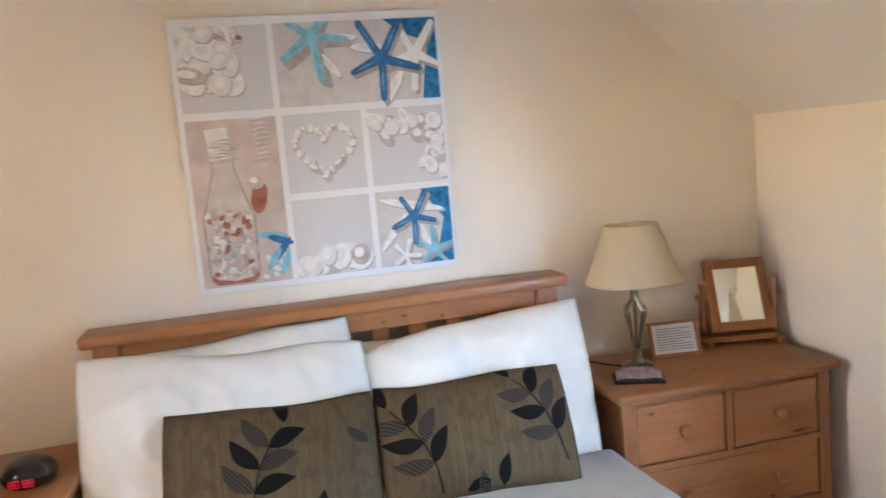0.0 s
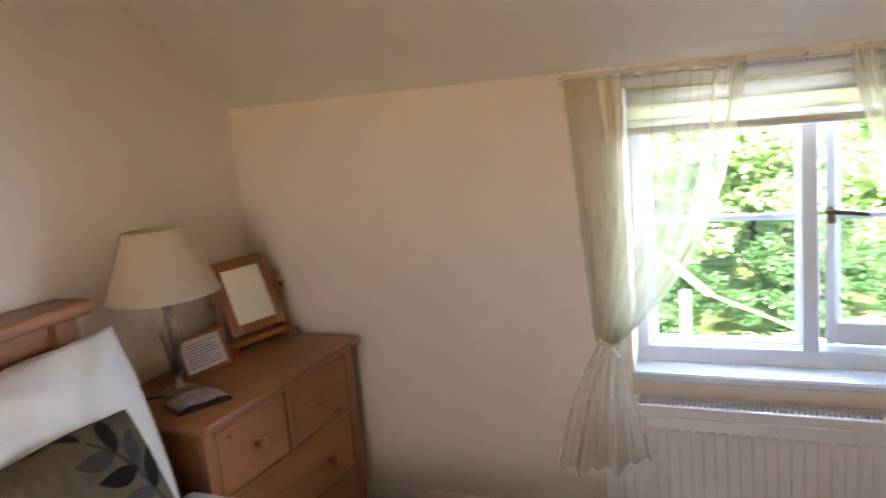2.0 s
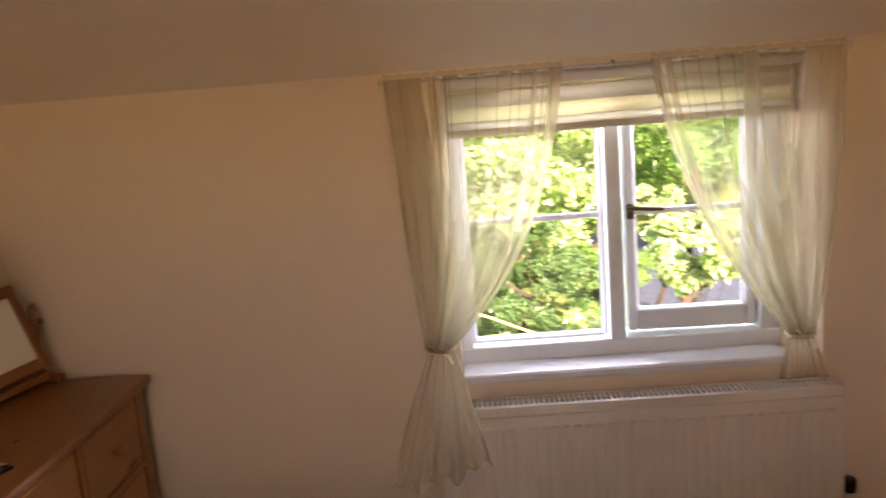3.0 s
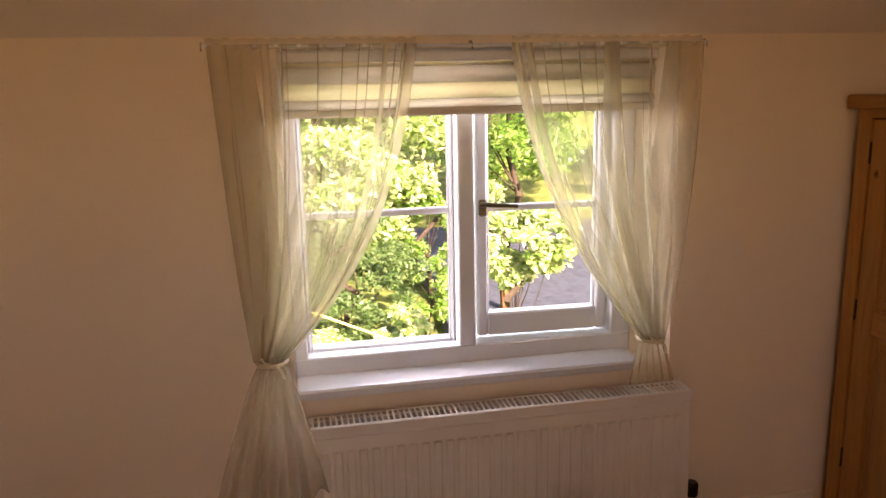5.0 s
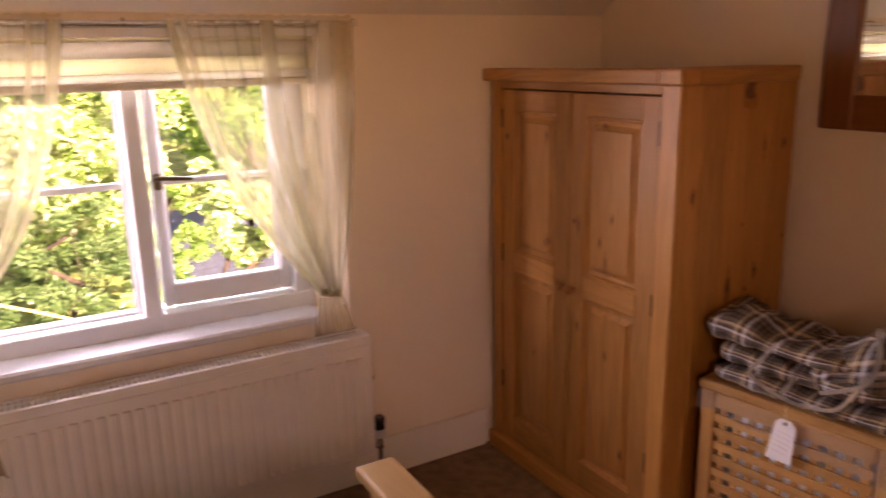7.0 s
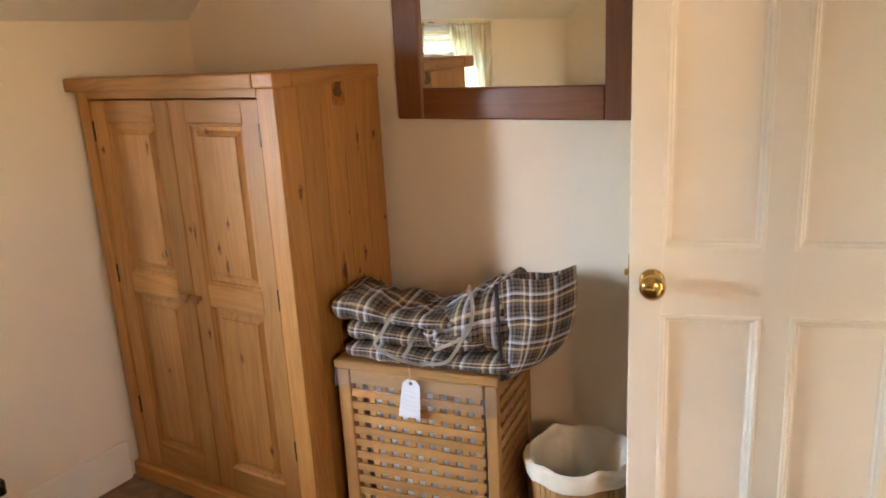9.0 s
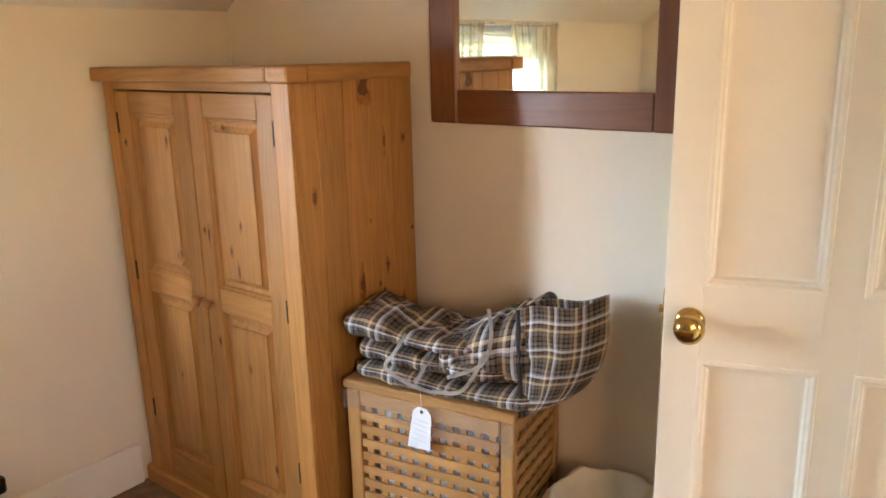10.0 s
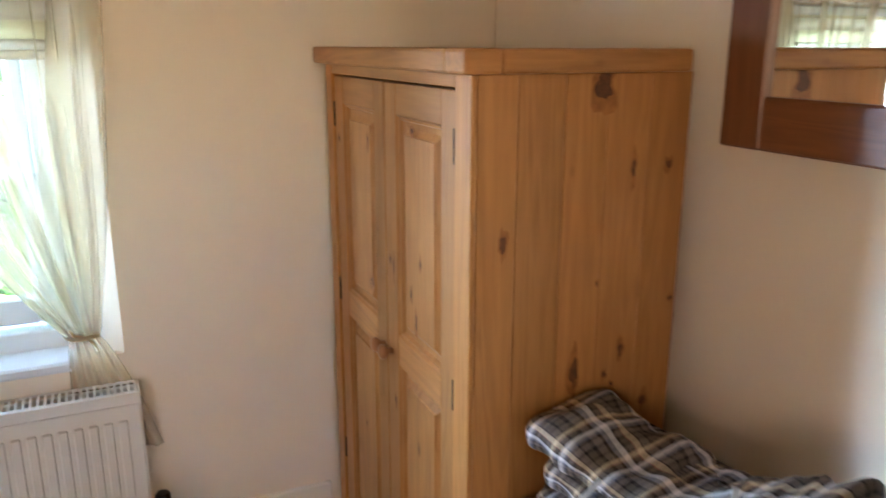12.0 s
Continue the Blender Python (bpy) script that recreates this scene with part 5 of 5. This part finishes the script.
hs_me = finish("slat", hs, BIRCH_X, False)
vs_me = finish("slat", box(fresh(), -0.010, 0.010, -0.004, 0.004, 0.07, BH - 0.045, 0.0015), BIRCH_Z, False)
hy_me = finish("slat", box(fresh(), -0.004, 0.004, 0.035, BD - 0.035, -0.0115, 0.0115, 0.0015), BIRCH_Y, False)


def slat(me, x, y, z, turn=0):
    o = new("slat", me)
    o.parent = bk
    o.matrix_basis = pose(x, y, z, 0, 0, turn)


PITCH = 0.0385
nrow = 11
for i in range(nrow):
    z = BH - 0.073 - i * PITCH
    slat(hs_me, 0, 0.014, z)
    slat(hs_me, 0, BD - 0.014, z)
    slat(hy_me, 0.014, 0, z)
    slat(hy_me, BW - 0.014, 0, z)
for i in range(10):
    x = 0.045 + (BW - 0.09) * (i + 0.5) / 10
    slat(vs_me, x, 0.022, 0)
    slat(vs_me, x, BD - 0.022, 0)
for i in range(6):
    y = 0.035 + (BD - 0.07) * (i + 0.5) / 6
    slat(vs_me, 0.022, y, 0, 90)
    slat(vs_me, BW - 0.022, y, 0, 90)
FILM, _nt, _b = mat("clear_plastic_film", 0.07, 0, 1.0)
_b.inputs["Base Color"].default_value = (0.82, 0.83, 0.86, 1)
_tp = _nt.nodes.new("ShaderNodeBsdfTransparent")
_mx = _nt.nodes.new("ShaderNodeMixShader")
_mx.inputs[0].default_value = 0.20
_nt.links.new(_tp.outputs[0], _mx.inputs[1])
_nt.links.new(_b.outputs[0], _mx.inputs[2])
_nt.links.new(_mx.outputs[0], _nt.nodes["Material Output"].inputs[0])
_n = node(_nt, "ShaderNodeTexNoise", Scale=38.0, Detail=3.0, Distortion=1.2)
_nt.links.new(coords(_nt, (1, 1, 3)), _n.inputs["Vector"])
bump(_nt, _b, _n.outputs[0], 1.0, 0.03)


def film_f(u, v):
    x = 0.004 + (BW - 0.006) * u
    hang = 0.050 + 0.022 * noise.noise((u * 4, 0, 7)) + 0.030 * u
    return (x, -0.001 - 0.006 * v - 0.009 * abs(noise.noise((u * 11 + v * 4, v * 7, 2))), BH - 0.001 - hang * v)


part("liner_overhang", grid(fresh(), 90, 14, film_f), FILM, bk, "crumpled clear plastic liner edge", smooth="all")
BAGW = cloth("white_liner_plastic", (0.76, 0.80, 0.88), 0.35, 40, 0.6, 0.08, 0.0)
b2 = fresh()
box(b2, 0.05, BW - 0.05, 0.045, BD - 0.045, 0.05, BH - 0.05, 0.03, 3)
part("liner", b2, BAGW, bk, "pale plastic bag lining", smooth="all")

tag_ = thing("luggage_label", "white manila luggage label hanging on a string", "label", Matrix.Translation((0.738, -0.556, 0.602)) @ Matrix.Rotation(math.pi + ba, 4, "Z") @ Matrix.Rotation(radians(9), 4, "Y") @ Matrix.Scale(1.2, 4))
b2 = fresh()
slab(b2, [(-0.022, -0.115), (0.030, -0.107), (0.022, -0.028), (0.010, -0.017), (-0.010, -0.019), (-0.020, -0.031)], -0.013, -0.0122)
part("card", b2, plain("label_card", (0.78, 0.80, 0.86), 0.6, 0, 0.4, 0.02), tag_)
part("eyelet", lathe(fresh(), [(0.004, 0), (0.004, 0.001), (0.002, 0.0012)], 12, pose(0.0, -0.013, -0.027, 90, 0, 0)), STEEL, tag_)
part("string", tube(fresh(), [(0.0, -0.0135, -0.027), (-0.004, -0.012, -0.008), (-0.012, -0.006, 0.012), (-0.020, 0.004, 0.024)], 0.0009, 5), plain("cotton_string", (0.6, 0.5, 0.35), 0.9), tag_)
PINKINK = plain("faint_pink_ink", (0.74, 0.66, 0.73), 0.7)
for i in range(5):
    part("text_line", box(fresh(), -0.015, 0.019, -0.0135, -0.0130, -0.092 + i * 0.011, -0.0905 + i * 0.011), PINKINK, tag_)


# ---- tartan bag ----
def tartan():
    m, nt, b = mat("tartan_cloth", 0.85, 0, 0.25)
    uv = nt.nodes.new("ShaderNodeTexCoord").outputs["UV"]
    sep = nt.nodes.new("ShaderNodeSeparateXYZ")
    nt.links.new(uv, sep.inputs[0])

    def m_(op, a, b_=None):
        q = nt.nodes.new("ShaderNodeMath")
        q.operation = op
        for i, vv in enumerate((a, b_)):
            if vv is None:
                continue
            if isinstance(vv, (int, float)):
                q.inputs[i].default_value = vv
            else:
                nt.links.new(vv, q.inputs[i])
        return q.outputs[0]

    def band(src):
        f = m_("FRACT", m_("MULTIPLY", src, 12.5))
        r = nt.nodes.new("ShaderNodeValToRGB")
        r.color_ramp.interpolation = "CONSTANT"
        els = r.color_ramp.elements
        ground, line, cream, pale = (0.095, 0.075, 0.058), (0.005, 0.005, 0.008), (0.58, 0.46, 0.30), (0.70, 0.68, 0.72)
        st = [(0.0, ground), (0.12, line), (0.16, (0.16, 0.13, 0.105)), (0.29, line), (0.32, cream), (0.42, (0.30, 0.12, 0.09)), (0.44, ground), (0.53, line), (0.58, pale), (0.68, (0.20, 0.21, 0.26)), (0.76, line), (0.81, (0.17, 0.14, 0.12)), (0.93, line)]
        while len(els) < len(st):
            els.new(0.5)
        for e, (p, cc) in zip(els, st):
            e.position, e.color = p, (*cc, 1)
        nt.links.new(f, r.inputs[0])
        return r.outputs[0]

    mx = nt.nodes.new("ShaderNodeMix")
    mx.data_type = "RGBA"
    ck_ = nt.nodes.new("ShaderNodeTexChecker")
    ck_.inputs["Scale"].default_value = 420
    nt.links.new(uv, ck_.inputs["Vector"])
    fm_ = m_("ADD", m_("MULTIPLY", ck_.outputs["Fac"], 0.3), 0.35)
    nt.links.new(fm_, mx.inputs[0])
    nt.links.new(band(sep.outputs[0]), mx.inputs[6])
    nt.links.new(band(sep.outputs[1]), mx.inputs[7])
    nt.links.new(mx.outputs[2], b.inputs["Base Color"])
    bump(nt, b, ck_.outputs["Fac"], 0.15, 0.001)
    return m


TARTAN = tartan()
tb = thing("tartan_bag", "folded grey tartan zip bag lying on the laundry basket", "bag", Matrix.Translation((0.72, -0.66, FLOOR + BH + 0.024)) @ Matrix.Rotation(math.pi + ba, 4, "Z"))
# local x runs along the basket's front from wardrobe to door, y to the wall, z up


def lump(xa, xb, ya, yb, z_f, seed, power=2.6, scale=1.0, rough_=0.018):
    """A stuffed fold of cloth: a flattened roll between xa..xb; z_f(u) gives its foot and crown."""
    def f(u, v):
        a = 2 * math.pi * v
        cx_, cz_ = math.cos(a), math.sin(a)
        k = (abs(cx_) ** power + abs(cz_) ** power) ** (-1 / power)
        z0, z1 = z_f(u)
        end = (1 - abs(2 * u - 1) ** 12) ** 0.5 if 0 < u < 1 else 0.0
        end = max(0.5, end)
        yy = (ya + yb) / 2 + (yb - ya) / 2 * k * cx_ * end
        zz = (z0 + z1) / 2 + (z1 - z0) / 2 * k * cz_ * end
        n_ = rough_ * noise.noise((u * 5 + seed, yy * 12, zz * 14)) + rough_ * 0.7 * noise.noise((u * 13 + seed, yy * 22, zz * 22))
        return Vector((xa + (xb - xa) * u + 0.4 * n_, yy + n_ * cx_, max(0.002, zz + n_ * max(cz_, -0.2))))
    b2 = fresh()
    grid(b2, 46, 48, f, False, lambda u, v: ((xb - xa) * u * scale, v * 0.9 * ((yb - ya) + 0.1) * 1.6))
    bmesh.ops.holes_fill(b2, edges=[e for e in b2.edges if e.is_boundary], sides=0)
    return b2


part("lower_fold", lump(-0.270, 0.250, -0.105, 0.12, lambda u: (0.0, 0.046 + 0.008 * math.sin(u * 7)), 1.0, 3.2), TARTAN, tb, smooth="all")
part("middle_fold", lump(-0.262, 0.17, -0.088, 0.12, lambda u: (0.046, 0.100 + 0.006 * math.sin(u * 6 + 1)), 2.6, 3.0), TARTAN, tb, smooth="all")
part("upper_fold", lump(-0.300, 0.11, -0.102, 0.12, lambda u: (0.098 + 0.012 * u, 0.178 - 0.042 * u + 0.010 * math.sin(u * 8)), 4.0, 2.6), TARTAN, tb, smooth="all")
part("gusset", lump(-0.03, 0.235, -0.080, 0.13, lambda u: (0.035, 0.130 + 0.14 * max(0, u - 0.15) ** 0.8), 7.0, 2.6), TARTAN, tb, smooth="all")


def flare(side):
    def f(u, v):
        # the open end, a fan from the crease at the bottom to a wide lip
        x = 0.205 - 0.012 * v + u * (0.035 + 0.150 * (1 - (1 - v) ** 3.2) ** 0.62)
        z = -0.012 + v * (0.255 + 0.036 * u) + 0.02 * u * (1 - v) + 0.008 * math.sin(u * 7) * v
        bulge = 0.055 * math.sin(math.pi * min(1, max(0.02, u * 0.94 + 0.04))) ** 0.7 * (1 - 0.45 * v)
        y = -0.055 + 0.05 * u + side * bulge + 0.010 * noise.noise((u * 4, v * 5, 3))
        return Vector((x, y, z))
    return f


b2 = fresh()
for s in (-1, 1):
    grid(b2, 26, 30, flare(s), False, lambda u, v: (0.26 * u + 0.013, 0.34 * v))
part("open_end", b2, TARTAN, tb, smooth="all")
ZIP = plain("dark_zip_tape", (0.02, 0.02, 0.025), 0.6)
part("zip", tube(fresh(), [flare(-1)(0.02, i / 12) + Vector((-0.003, -0.013, 0)) for i in range(13)], 0.006, 6, 0.7), ZIP, tb, "dark zip tape")


WEBBING = cloth("webbing", (0.72, 0.67, 0.61), 0.6, 300, 0.4, 0.35, 0.0)


def strap(pts):
    """A flat webbing strap with the cloth's check."""
    b2 = fresh()
    lay = b2.loops.layers.uv.verify()
    P = [Vector(p) for p in pts]
    dense = []
    for i in range(len(P) - 1):
        p0, p1, p2, p3 = P[max(i - 1, 0)], P[i], P[i + 1], P[min(i + 2, len(P) - 1)]
        for k in range(8):
            t = k / 8
            dense.append(0.5 * ((2 * p1) + (p2 - p0) * t + (2 * p0 - 5 * p1 + 4 * p2 - p3) * t * t + (3 * p1 - p0 - 3 * p2 + p3) * t ** 3))
    dense.append(P[-1])
    prev = None
    for i, p in enumerate(dense):
        d = (dense[min(i + 1, len(dense) - 1)] - dense[max(i - 1, 0)]).normalized()
        side = d.cross(Vector((0.15, -1, 0.25))).normalized() * 0.0045
        cur = [b2.verts.new(p + side), b2.verts.new(p - side)]
        if prev:
            face = b2.faces.new((prev[0], prev[1], cur[1], cur[0]))
            for loop, q in zip(face.loops, ((0, i - 1), (0.03, i - 1), (0.03, i), (0, i))):
                loop[lay].uv = (q[0] + 0.03, q[1] * 0.012)
        prev = cur
    bmesh.ops.solidify(b2, geom=b2.faces[:], thickness=0.0014)
    return part("strap", b2, WEBBING, tb, "pale checked webbing strap", smooth="all")


strap([(-0.085, -0.100, 0.150), (-0.115, -0.112, 0.100), (-0.135, -0.118, 0.062), (-0.07, -0.116, 0.030), (0.0, -0.112, 0.018)])
strap([(0.12, -0.070, 0.235), (0.135, -0.092, 0.17), (0.115, -0.108, 0.11), (0.03, -0.112, 0.065)])
strap([(0.12, -0.100, 0.13), (0.095, -0.112, 0.075), (0.06, -0.116, 0.035), (-0.01, -0.112, 0.022)])
strap([(-0.03, -0.105, 0.085), (-0.045, -0.112, 0.055), (-0.06, -0.113, 0.035)])

# ---- waste bin ----
bn = thing("waste_bin", "round slatted wooden waste bin with white liner", "waste bin", Matrix.Translation((0.352, -0.752, FLOOR)) @ Matrix.Diagonal((1, 1, 0.87, 1)))
part("shell", lathe(fresh(), [(0.108, 0), (0.110, 0.004), (0.136, 0.345), (0.133, 0.345), (0.107, 0.008), (0.0, 0.008)], 36), BIRCH_Z, bn, smooth=35)
st_me = finish("stave", box(fresh(), -0.0085, 0.0085, -0.002, 0.002, 0.012, 0.338, 0.001), BIRCH_Z, False)
for i in range(44):
    a = 2 * math.pi * i / 44
    o = new("stave", st_me)
    o.parent = bn
    o.matrix_basis = Matrix.Rotation(a, 4, "Z") @ Matrix.Translation((0, 0.1105, 0)) @ Matrix.Rotation(-math.atan2(0.026, 0.341), 4, "X")
LIN2 = cloth("white_bin_liner", (0.78, 0.72, 0.61), 0.4, 30, 0.5, 0.05, 0.0)


def bag_f(u, v):
    a = 2 * math.pi * u
    prof = [(0.100, 0.03), (0.112, 0.18), (0.122, 0.33), (0.134, 0.366), (0.143, 0.358), (0.149, 0.34), (0.148, 0.312)]
    k = v * (len(prof) - 1)
    i = min(int(k), len(prof) - 2)
    r, z = (prof[i][j] + (prof[i + 1][j] - prof[i][j]) * (k - i) for j in (0, 1))
    w_ = noise.noise((math.cos(a) * 3, math.sin(a) * 3, v * 3)) + 0.6 * noise.noise((math.cos(a) * 8, math.sin(a) * 8, v * 5))
    r += 0.005 * w_ * (1 if v > 0.6 else -0.8)
    z += (0.024 * noise.noise((math.cos(a) * 2.2, math.sin(a) * 2.2, 9)) + 0.006 * w_) * (0.4 + v)
    return (r * math.cos(a), r * math.sin(a), z)


part("liner", grid(fresh(), 96, 36, bag_f, True), LIN2, bn, "white plastic liner folded over the rim", smooth="all")

# ---- garden ----
GRASS = plain("garden_ground", (0.13, 0.17, 0.055), 1.0, 0, 0.1, 0.5, 2.5, 0.6, 30)
b2 = fresh()


def land(u, v):
    x, y = 2.3 + 220 * u ** 2.6, -140 + 280 * v
    y = 0.6 + (abs(v - 0.5) * 2) ** 2.4 * (140 if v > 0.5 else -140)
    h_ = -2.5 + 2.6 * min(1, max(0, (x - 20) / 14)) + 0.15 * noise.noise((x * 0.4, y * 0.4, 0))
    return (x, y, h_)


grid(b2, 60, 60, land)
solid("ground", b2, GRASS, "sloping garden ground below the window", "ground", "structure", smooth="all")
SLATE = plain("grey_gravel", (0.055, 0.072, 0.105), 0.95, 0, 0.2, 0.25, 9, 0.8, 60)
solid("pavement", slab(fresh(), [(10.2, -6.0), (20, -8.5), (20.0, -1.9), (10.6, -1.2)], -2.55, -2.28, "z"), SLATE, "grey gravel yard below the trees", "pavement", "structure")


def leaf_mat(name, c0, c1, c2):
    m, nt, b = mat(name, 0.32, 0, 0.7)
    g = nt.nodes.new("ShaderNodeNewGeometry")
    col = ramp(nt, g.outputs["Random Per Island"], [(0.0, c0), (0.5, c1), (1.0, c2)])
    nt.links.new(col, b.inputs["Base Color"])
    tl = nt.nodes.new("ShaderNodeBsdfTranslucent")
    nt.links.new(col, tl.inputs[0])
    mx = nt.nodes.new("ShaderNodeMixShader")
    mx.inputs[0].default_value = 0.4
    nt.links.new(b.outputs[0], mx.inputs[1])
    nt.links.new(tl.outputs[0], mx.inputs[2])
    nt.links.new(mx.outputs[0], nt.nodes["Material Output"].inputs[0])
    return m


# sun glare is painted into the brightest leaves, whose palest tone nears white
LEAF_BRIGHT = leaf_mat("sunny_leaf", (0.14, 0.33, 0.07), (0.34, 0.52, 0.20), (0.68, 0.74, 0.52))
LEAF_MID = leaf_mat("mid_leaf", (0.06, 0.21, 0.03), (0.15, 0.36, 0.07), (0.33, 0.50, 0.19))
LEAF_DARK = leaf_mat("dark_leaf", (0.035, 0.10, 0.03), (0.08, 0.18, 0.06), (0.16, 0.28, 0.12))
BARK = plain("bark", (0.055, 0.045, 0.035), 0.95, 0, 0.2, 0.35, 14, 0.8, 40)


def foliage(centres, per, size, rs_, flatness=0.75):
    """Many small bent leaves in clumps about the centres (x, y, z, radius)."""
    vs, fs = [], []
    for cx_, cy_, cz_, r_ in centres:
        for _ in range(int(per * r_ ** 1.6)):
            while True:
                p = Vector((rs_.uniform(-1, 1), rs_.uniform(-1, 1), rs_.uniform(-1, 1)))
                if 0.25 < p.length < 1:
                    break
            p *= r_ * (0.75 + 0.4 * noise.noise((p.x * 2 + cx_, p.y * 2 + cy_, p.z * 2)))
            q = Vector((cx_, cy_, cz_)) + Vector((p.x, p.y, p.z * flatness))
            ln = size * rs_.uniform(0.6, 1.3)
            d = Vector((rs_.uniform(-1, 1), rs_.uniform(-1, 1), rs_.uniform(-0.9, 0.3))).normalized()
            s = d.cross(Vector((rs_.uniform(-1.2, 0.2), rs_.uniform(-0.7, 0.7), 1.2))).normalized() * ln * 0.28
            n_ = d.cross(s).normalized() * ln * 0.07
            i = len(vs)
            vs += [q, q + d * ln * 0.5 + s + n_, q + d * ln, q + d * ln * 0.5 - s + n_]
            fs += [(i, i + 1, i + 2), (i, i + 2, i + 3)]
    return vs, fs


def tree(name, label, x, y, ground_z, h_, crown_r, clumps, leaf_m, seed, per=650, size=0.13, low=0.25, group=""):
    per, size = per * 2.3, size * 0.64
    rs_ = random.Random(seed)
    t = thing(name, label, name, Matrix.Translation((x, y, ground_z)), group=group)
    pts = [(0.15 * noise.noise((seed, k * 0.7, 0)) * k, 0.15 * noise.noise((seed, 5, k * 0.7)) * k, h_ * 0.8 * k / 6) for k in range(7)]
    b2 = tube(fresh(), pts, [0.03 + 0.018 * h_ * 0.5 * (1 - k / 7) for k in range(7)], 8)
    part("trunk", b2, BARK, t, smooth=True)
    cs = []
    for k in range(clumps):
        a = rs_.uniform(0, 2 * math.pi)
        zz = h_ * rs_.uniform(low, 0.97)
        rr = crown_r * math.sin(math.pi * min(0.95, max(0.12, (zz / h_ - low) / (1.02 - low)))) ** 0.6 * rs_.uniform(0.35, 1.0)
        cs.append((rr * math.cos(a), rr * math.sin(a), zz, rs_.uniform(0.16, 0.30) * crown_r))
    for k, (a, b, c_, r_) in enumerate(cs[:12]):
        base = pts[min(5, max(1, int(c_ / h_ * 5)))]
        part("limb", tube(fresh(), [base, ((base[0] + a) / 2, (base[1] + b) / 2, (base[2] + c_) / 2 - 0.05), (a, b, c_)], [0.022, 0.015, 0.006] if name == "tree" else [0.009, 0.006, 0.003], 6), BARK, t, smooth=True)
    vs, fs = foliage(cs, per, size, rs_)
    me = bpy.data.meshes.new("crown")
    me.from_pydata(vs, [], fs)
    me.materials.append(leaf_m)
    o = new("crown", me)
    o.parent = t
    return t


G = "garden trees"
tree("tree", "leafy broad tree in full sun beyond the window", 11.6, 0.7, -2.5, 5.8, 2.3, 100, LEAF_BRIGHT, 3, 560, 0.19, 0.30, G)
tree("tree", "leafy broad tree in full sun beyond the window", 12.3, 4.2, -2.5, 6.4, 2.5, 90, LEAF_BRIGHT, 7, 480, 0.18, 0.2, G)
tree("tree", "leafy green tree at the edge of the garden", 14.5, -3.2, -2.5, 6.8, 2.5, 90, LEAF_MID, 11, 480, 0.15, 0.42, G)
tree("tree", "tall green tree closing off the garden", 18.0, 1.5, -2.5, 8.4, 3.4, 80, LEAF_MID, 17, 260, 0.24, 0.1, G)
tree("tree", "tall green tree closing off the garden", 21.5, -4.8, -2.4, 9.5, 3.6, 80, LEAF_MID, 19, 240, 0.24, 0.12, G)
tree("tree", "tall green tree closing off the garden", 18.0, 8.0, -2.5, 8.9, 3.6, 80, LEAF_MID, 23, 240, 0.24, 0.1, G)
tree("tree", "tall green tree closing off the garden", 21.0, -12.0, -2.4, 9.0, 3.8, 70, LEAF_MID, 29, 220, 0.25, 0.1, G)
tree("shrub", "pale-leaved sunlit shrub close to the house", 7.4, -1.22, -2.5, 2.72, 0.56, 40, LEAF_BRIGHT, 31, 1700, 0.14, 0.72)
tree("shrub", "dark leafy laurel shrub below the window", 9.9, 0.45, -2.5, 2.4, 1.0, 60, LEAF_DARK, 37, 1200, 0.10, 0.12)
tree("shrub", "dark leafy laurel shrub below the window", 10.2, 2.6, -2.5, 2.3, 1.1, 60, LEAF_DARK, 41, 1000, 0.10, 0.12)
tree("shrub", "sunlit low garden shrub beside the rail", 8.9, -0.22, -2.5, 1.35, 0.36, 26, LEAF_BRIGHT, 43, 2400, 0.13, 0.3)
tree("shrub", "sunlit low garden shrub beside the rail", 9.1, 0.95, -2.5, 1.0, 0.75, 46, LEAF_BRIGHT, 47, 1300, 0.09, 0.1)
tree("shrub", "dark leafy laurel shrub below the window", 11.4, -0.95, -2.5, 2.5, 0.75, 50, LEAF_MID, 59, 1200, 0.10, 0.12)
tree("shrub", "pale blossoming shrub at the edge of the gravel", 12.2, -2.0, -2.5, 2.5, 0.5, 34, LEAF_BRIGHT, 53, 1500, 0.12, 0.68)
rl = thing("garden_rail", "pale timber handrail with posts beside the garden steps", "handrail")
CREAMW = plain("pale_painted_timber", (0.72, 0.68, 0.55), 0.7, 0, 0.3, 0.1, 8)
for y in (1.93, 1.62):
    part("post", box(fresh(), 6.97, 7.05, y - 0.04, y + 0.04, -2.6, -0.15 if y > 1.8 else -0.42, 0.006), CREAMW, rl)
part("rail", tube(fresh(), [(7.0, 2.05, 0.02), (7.0, 1.75, -0.14), (7.0, 1.40, -0.45)], 0.030, 8), CREAMW, rl, smooth=True)
part("rope", tube(fresh(), [(7.0, 1.40, -0.45), (7.0, 0.90, -0.655), (7.0, 0.36, -0.90), (7.0, -0.1, -1.1)], 0.012, 8), plain("yellow_rope", (0.70, 0.60, 0.22), 0.7), rl, "yellow rope", smooth=True)
part("post", box(fresh(), 6.97, 7.05, -0.14, -0.06, -2.6, -1.06, 0.006), CREAMW, rl)
pst = thing("fence_post", "brown timber post standing in the gravel yard", "post")
part("shaft", box(fresh(), 11.9, 12.05, -2.44, -2.30, -2.5, -1.75, 0.01), plain("brown_timber", (0.22, 0.10, 0.05), 0.9, 0, 0.2, 0.2, 9), pst)
